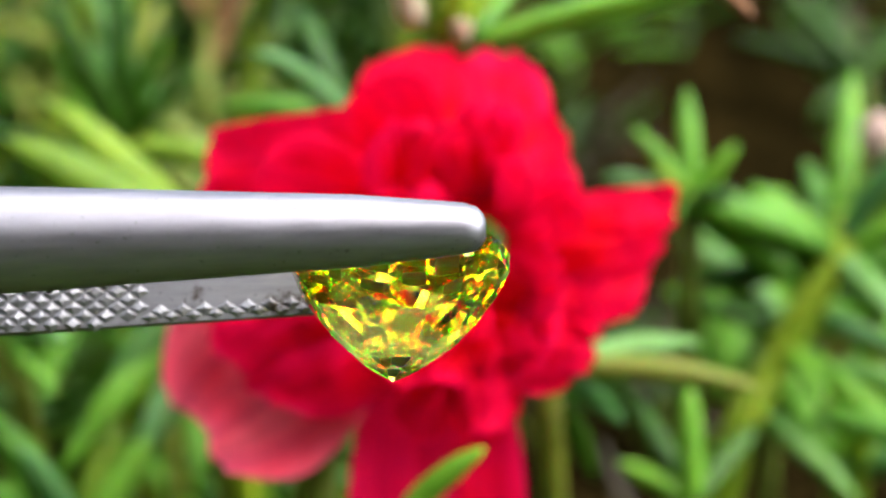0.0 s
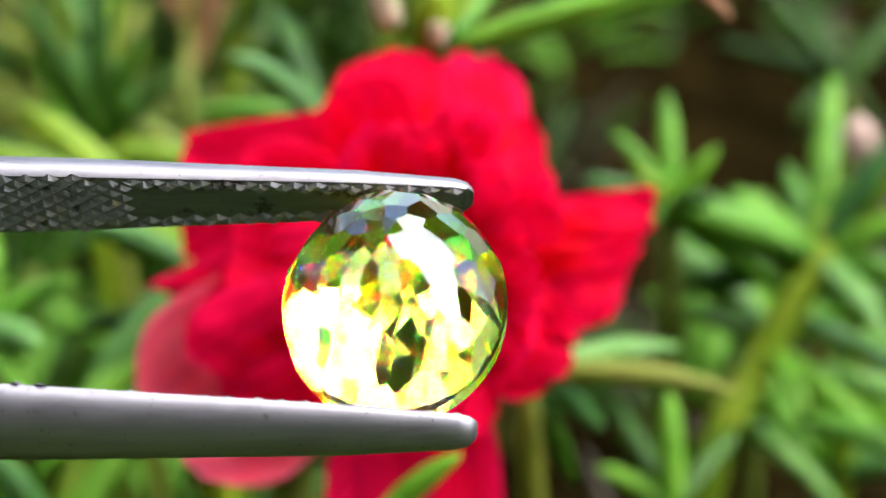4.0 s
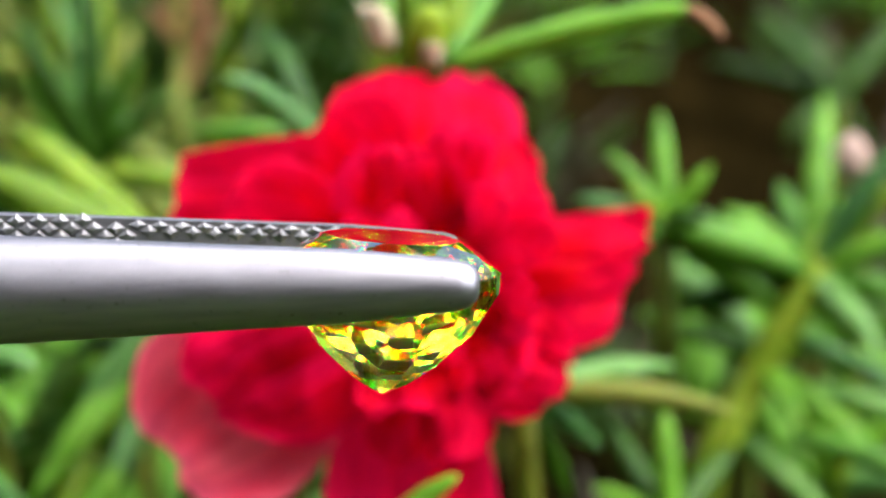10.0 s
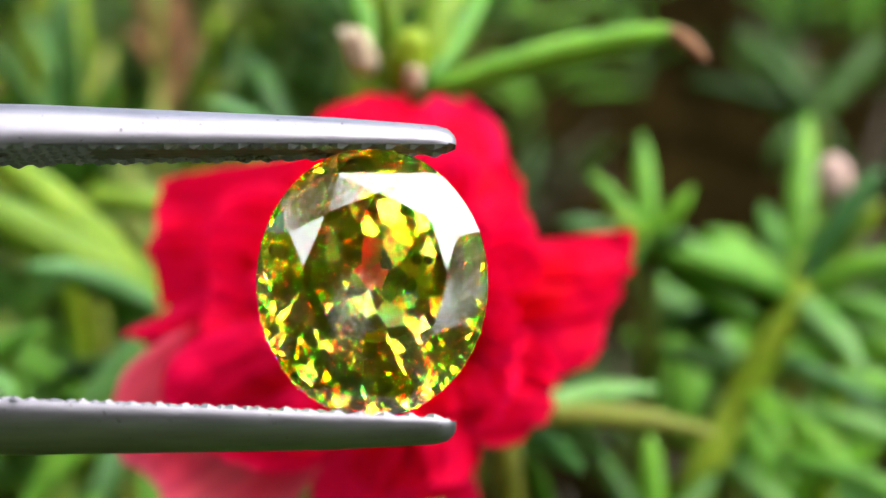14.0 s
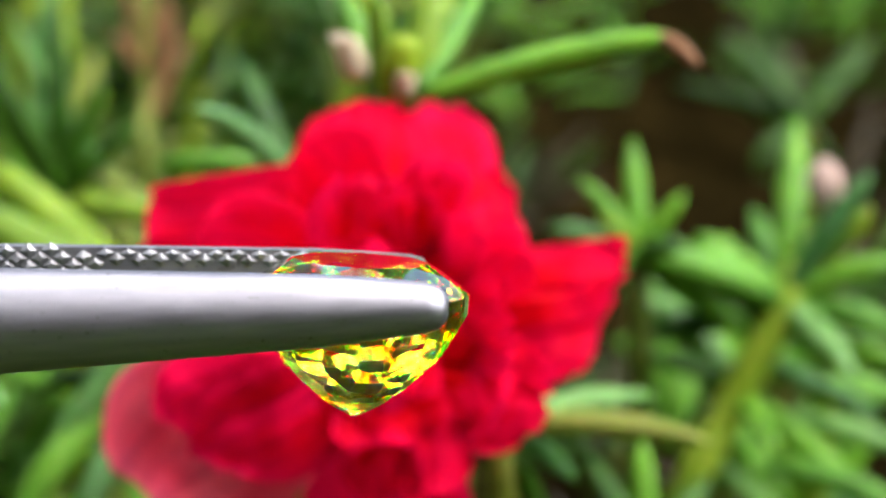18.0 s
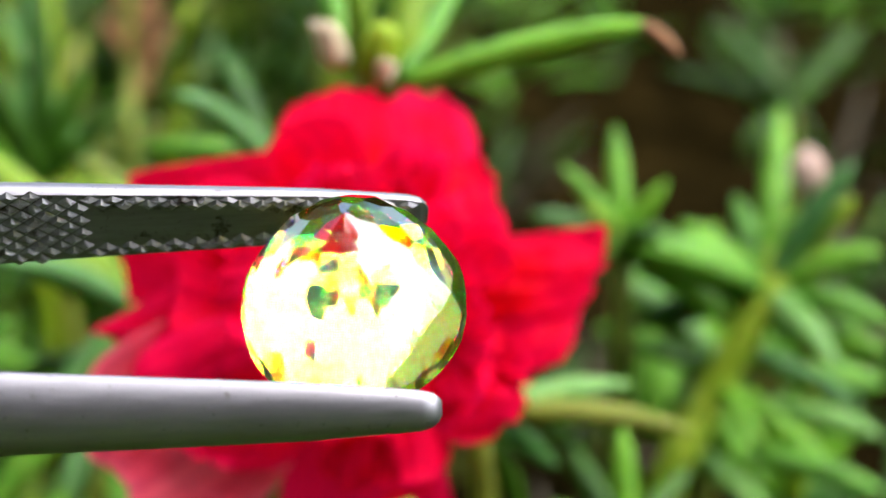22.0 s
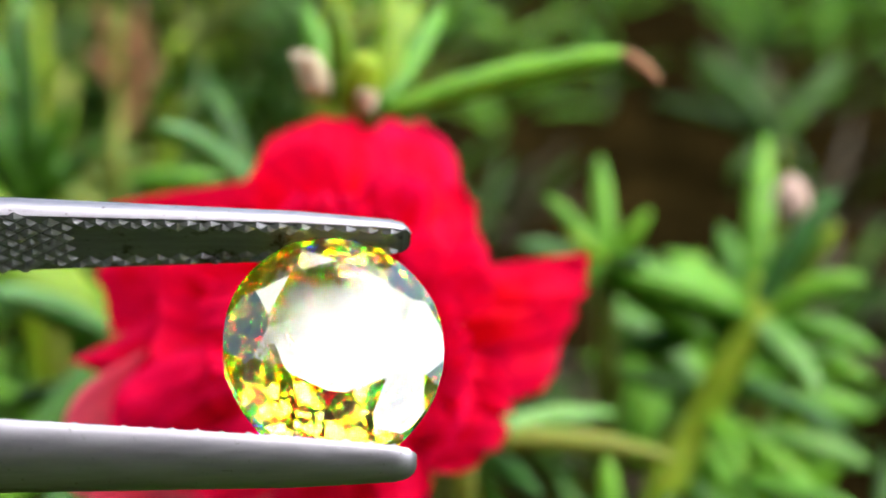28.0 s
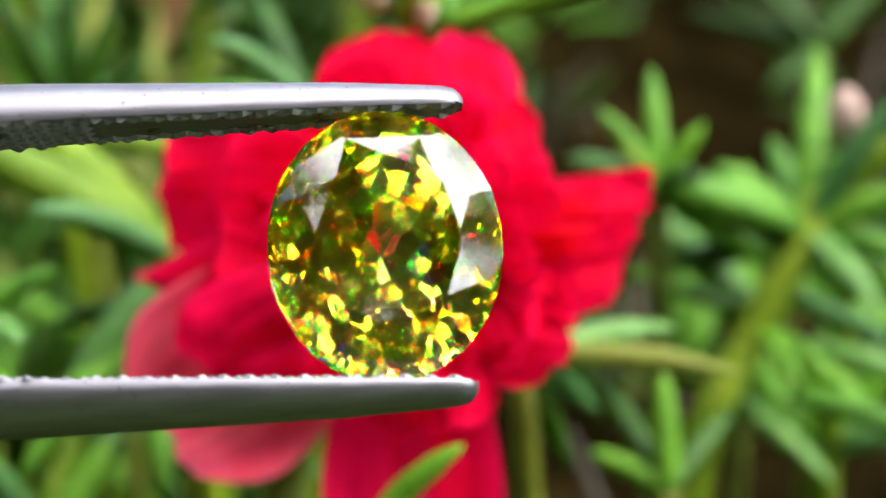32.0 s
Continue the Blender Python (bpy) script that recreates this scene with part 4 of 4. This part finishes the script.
def gem_thing():
    """The stone, parted into its table, crown, girdle and pavilion; together they close it."""
    t = holder("gemstone", (0, 0, 0), "faceted oval yellow-green gemstone gripped by steel tweezers", "gemstone")
    whole = cut_gem()
    whole.verts.index_update()
    whole.faces.index_update()
    turned = Matrix.Rotation(radians(-4.5), 3, "Z") @ Vector((0, 1, 0))
    kinds = {}
    for f in whole.faces:
        up = f.normal.dot(turned)
        kinds[f.index] = "table" if up > 0.995 else "crown" if up > 0.1 else "girdle" if up > -0.1 else "pavilion"
    for name in ("table", "crown", "girdle", "pavilion"):
        piece, corners = bmesh.new(), {}
        for f in whole.faces:
            if kinds[f.index] == name:
                for v in f.verts:
                    if v.index not in corners:
                        corners[v.index] = piece.verts.new(v.co)
                piece.faces.new([corners[v.index] for v in f.verts])
        part(name, piece, GEM, t, smooth=False)
    whole.free()
    return t


gemstone = gem_thing()


def blend(x, stops):
    for (x0, v0), (x1, v1) in zip(stops, stops[1:]):
        if x <= x1:
            s = max(0.0, (x - x0) / (x1 - x0))
            return v0 + (v1 - v0) * s
    return stops[-1][1]


def arm_body(tip_x):
    """One arm along x, its inner face at z = 0 looking down, its rounded back up."""
    xs = [-150, -140, -120, -95, -70, -50, -38, -28, -20, -14, -9, -5, -2, 0, 1.4, 2.2, 2.7, 2.95, 3.05]
    bm = bmesh.new()
    rings = []
    for x in xs:
        half = blend(x, [(-150, 3.0), (-95, 4.6), (-50, 3.6), (-15, 2.1), (-2, 1.44), (1.4, 1.10), (2.2, 1.01), (2.7, 0.85), (2.95, 0.60), (3.05, 0.36)])
        deep = blend(x, [(-150, 1.4), (-95, 1.6), (-50, 2.8), (-15, 2.07), (-2, 1.36), (1.4, 1.06), (2.2, 0.98), (2.7, 0.84), (2.95, 0.60), (3.05, 0.40)])
        ring = []
        base = 0.14 if x > 2.9 else 0.0
        for k in range(17):
            a = math.pi * k / 16
            y = half * math.copysign(abs(math.cos(a)) ** 1.15, math.cos(a))
            z = 0.12 * deep + 0.88 * deep * math.sin(a) ** 1.15
            ring.append(bm.verts.new(Vector((x + tip_x - 3.05, y, z)) * MM))
        ring.append(bm.verts.new(Vector((x + tip_x - 3.05, -half * 0.95, base)) * MM))
        ring.append(bm.verts.new(Vector((x + tip_x - 3.05, half * 0.95, base)) * MM))
        rings.append(ring)
    n = len(rings[0])
    for a, b in zip(rings, rings[1:]):
        for k in range(n):
            bm.faces.new((a[k], a[(k + 1) % n], b[(k + 1) % n], b[k]))
    bm.faces.new(rings[0])
    bm.faces.new(rings[-1][::-1])
    bmesh.ops.recalc_face_normals(bm, faces=bm.faces[:])
    for e in bm.edges:
        if len(e.link_faces) == 2 and e.calc_face_angle() > 0.7:
            e.smooth = False
    return bm


def arm_half(x):
    return blend(x, [(-95, 4.6), (-50, 3.6), (-15, 2.1), (-2, 1.44), (1.4, 1.10), (2.2, 0.98), (3.05, 0.55)])


def serrations(tip_x):
    """Rows of diamond-shaped teeth on the inner face, and two toothed rims beside the smooth groove that runs to the tip."""
    bm = bmesh.new()
    pitch, row = 0.97, 0.36
    rng = random.Random(3)
    for i in range(-92, 6):
        x = i * pitch / 2 + 0.2
        if x > 2.5:
            continue
        half = arm_half(x) * 0.95
        groove = x > -11.6
        for j in range(-7, 8):
            if (i + j) % 2:
                continue
            y = j * row * (half / 1.6 if groove else 1.0)
            if groove:
                rows_in = abs(j) in (3, 4)
                y = math.copysign((half - 0.26) if abs(j) == 4 else half - 0.52, j)
                if not rows_in or (x > -2 and abs(j) == 3):
                    continue
            if abs(y) > half - 0.12:
                continue
            dx, dy, h = pitch / 2 * 0.98, row * 0.98, 0.14
            if groove:
                dy, h = min(dy, half - abs(y)), 0.15
            c = [bm.verts.new(Vector((x + tip_x - 3.05 + a * dx, y + b * dy, 0.02)) * MM) for a, b in ((1, 0), (0, 1), (-1, 0), (0, -1))]
            lean_x, lean_y, worn = rng.uniform(-0.05, 0.05), rng.uniform(-0.05, 0.05), rng.uniform(0.22, 0.5)
            top = [bm.verts.new(Vector((x + tip_x - 3.05 + a * dx * worn, y + b * dy * worn, -h + a * lean_x + b * lean_y)) * MM) for a, b in ((1, 0), (0, 1), (-1, 0), (0, -1))]
            for k in range(4):
                bm.faces.new((c[k], top[k], top[(k + 1) % 4], c[(k + 1) % 4]))
            bm.faces.new(top)
    bmesh.ops.recalc_face_normals(bm, faces=bm.faces[:])
    for f in bm.faces:
        if f.normal.z > 0:
            f.normal_flip()
    return bm


def tweezers():
    t = holder("tweezers", (0, 0, 0), "brushed steel gem tweezers with diamond-serrated inner jaws", "tweezers")
    # each arm is bowed: parallel near its tip, meeting the other at the far end
    for sign, tip_x, label in ((1, 3.35, "upper steel jaw"), (-1, 3.3, "lower steel jaw")):
        for name, bm, mat, smooth in (("arm", arm_body(tip_x), STEEL, True), ("serration", serrations(tip_x), STEEL_TEETH, False)):
            for v in bm.verts:
                x = v.co.x / MM
                off = GRIP + blend(x, [(-152, -GRIP), (-110, -2.6), (-60, -1.1), (-20, -0.66), (4, 0.06)])
                v.co.z += off * MM
            if sign < 0:
                for v in bm.verts:
                    v.co.z = -v.co.z
                bmesh.ops.reverse_faces(bm, faces=bm.faces[:])
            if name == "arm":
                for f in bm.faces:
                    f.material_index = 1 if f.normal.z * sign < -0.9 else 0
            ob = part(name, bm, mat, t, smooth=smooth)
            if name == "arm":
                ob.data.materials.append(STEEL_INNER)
            if name == "serration":
                tagged(ob, "diamond-cut teeth", kind="stuff")
    return t


GRIP = 5.45
tools = tweezers()


# ---- what moves ----
def motions():
    # seconds, millimetres right, ahead and up of the stone's middle, the turn about the tweezers' axis and its tilt
    rows = [
        (0.0, -2.97, 68.50, -1.66, 78.0, -1.5),
        (0.5, -2.36, 68.12, -1.70, 64.5, -0.9),
        (1.0, -1.58, 68.37, -1.44, 44.0, -0.5),
        (1.5, -1.62, 67.55, -1.54, 30.5, 0.5),
        (2.0, -1.60, 67.63, -2.69, 18.0, 1.2),
        (2.5, -1.98, 67.46, -2.42, 2.0, 1.2),
        (3.0, -1.86, 68.06, -3.37, -10.0, 1.3),
        (3.5, -1.82, 68.21, -3.70, -23.0, 1.1),
        (5.5, -1.88, 67.19, -2.24, -51.0, -0.4),
        (6.0, -2.02, 66.78, -1.75, -42.0, -0.3),
        (6.5, -2.08, 67.45, -1.12, -34.0, -0.0),
        (7.0, -2.22, 67.95, -1.20, -23.0, 0.4),
        (7.5, -2.24, 69.41, -0.78, -8.0, 0.3),
        (8.0, -2.02, 70.37, -0.89, 10.0, 0.3),
        (8.5, -2.25, 70.01, -0.72, 30.5, -0.2),
        (9.0, -2.29, 69.80, -0.21, 49.0, -0.6),
        (9.4, -1.82, 69.73, -1.05, 67.2, -0.6),
        (9.8, -1.78, 69.29, -1.54, 85.4, -0.6),
        (10.2, -2.33, 68.96, -0.58, 106.0, -0.5),
        (10.6, -2.56, 68.64, -0.67, 123.0, -0.0),
        (11.0, -2.03, 68.34, -1.12, 138.0, 0.3),
        (11.4, -2.26, 67.82, -1.35, 148.0, 0.9),
        (11.8, -2.38, 67.12, -1.81, 158.0, 1.3),
        (12.2, -2.38, 66.40, -1.76, 168.0, 1.7),
        (12.6, -2.31, 66.40, -1.66, 176.0, 2.0),
        (13.0, -2.05, 66.45, -1.05, 184.0, 2.3),
        (13.4, -2.23, 66.54, -1.11, 182.0, 1.9),
        (13.8, -2.08, 66.76, -0.44, 176.0, 1.4),
        (14.2, -1.99, 66.90, -0.31, 166.0, 1.1),
        (14.5, -2.26, 66.91, 0.10, 160.0, 0.9),
        (16.5, -2.27, 67.75, 0.55, 165.0, -0.7),
        (17.0, -2.25, 69.00, 0.99, 140.0, -1.7),
        (17.5, -2.62, 69.94, -0.30, 113.0, -1.4),
        (18.0, -2.56, 70.89, -0.47, 96.0, -1.3),
        (18.5, -2.08, 71.51, -0.77, 78.0, -0.6),
        (19.0, -1.71, 72.05, -1.54, 51.0, 0.2),
        (19.5, -2.19, 71.98, -2.11, 35.0, 0.6),
        (20.0, -2.48, 71.75, -2.05, 20.0, 1.2),
        (20.5, -2.30, 72.38, -2.58, 0.0, 1.1),
        (21.0, -2.05, 71.29, -1.51, -18.0, 0.8),
        (21.5, -2.02, 70.35, -2.14, -34.0, 0.3),
        (22.0, -1.56, 69.96, -1.37, -46.0, -0.4),
        (22.5, -1.34, 69.73, -1.36, -58.0, -0.3),
        (23.0, -1.34, 68.99, -2.09, -62.0, -0.1),
        (23.5, -1.57, 69.68, -0.68, -44.0, 0.1),
        (24.0, -2.00, 70.48, -1.08, -28.0, 0.2),
        (24.5, -1.80, 71.23, -1.32, -13.0, 0.5),
        (25.0, -1.88, 71.87, -0.58, 8.0, 0.8),
        (25.5, -2.41, 72.50, 0.23, 33.0, 1.0),
        (26.5, -1.95, 71.80, -0.35, 81.0, 1.2),
        (27.5, -1.50, 71.10, -0.96, 128.0, 1.4),
        (28.0, -1.28, 70.85, -1.81, 144.0, 1.6),
        (28.4, -1.40, 70.44, -2.14, 152.0, 2.1),
        (28.8, -1.47, 70.03, -1.51, 163.0, 2.6),
        (29.2, -1.61, 69.66, -0.75, 172.0, 2.8),
        (29.5, -1.77, 69.26, -0.55, 180.0, 2.7),
        (29.8, -2.37, 68.51, -1.09, 185.0, 2.6),
        (30.1, -2.71, 68.01, -0.62, 188.0, 2.5),
        (30.4, -2.65, 68.06, -0.69, 188.0, 2.5),
        (30.7, -2.55, 67.76, -0.94, 187.0, 2.2),
        (31.0, -2.03, 67.30, -1.21, 184.0, 1.6),
        (31.3, -2.28, 66.86, -0.99, 180.0, 0.9),
        (31.6, -3.13, 67.23, -0.76, 177.0, 0.1),
        (31.8, -3.11, 67.37, -0.86, 173.0, -0.5),
        (32.0, -2.85, 67.50, -1.17, 167.0, -1.0),
    ]
    path = [(t, VIEW @ pose(x * MM, y * MM, z * MM, turn, tilt, 2.5)) for t, x, y, z, turn, tilt in rows]
    walk(tools, path)
    walk(gemstone, path)


motions()
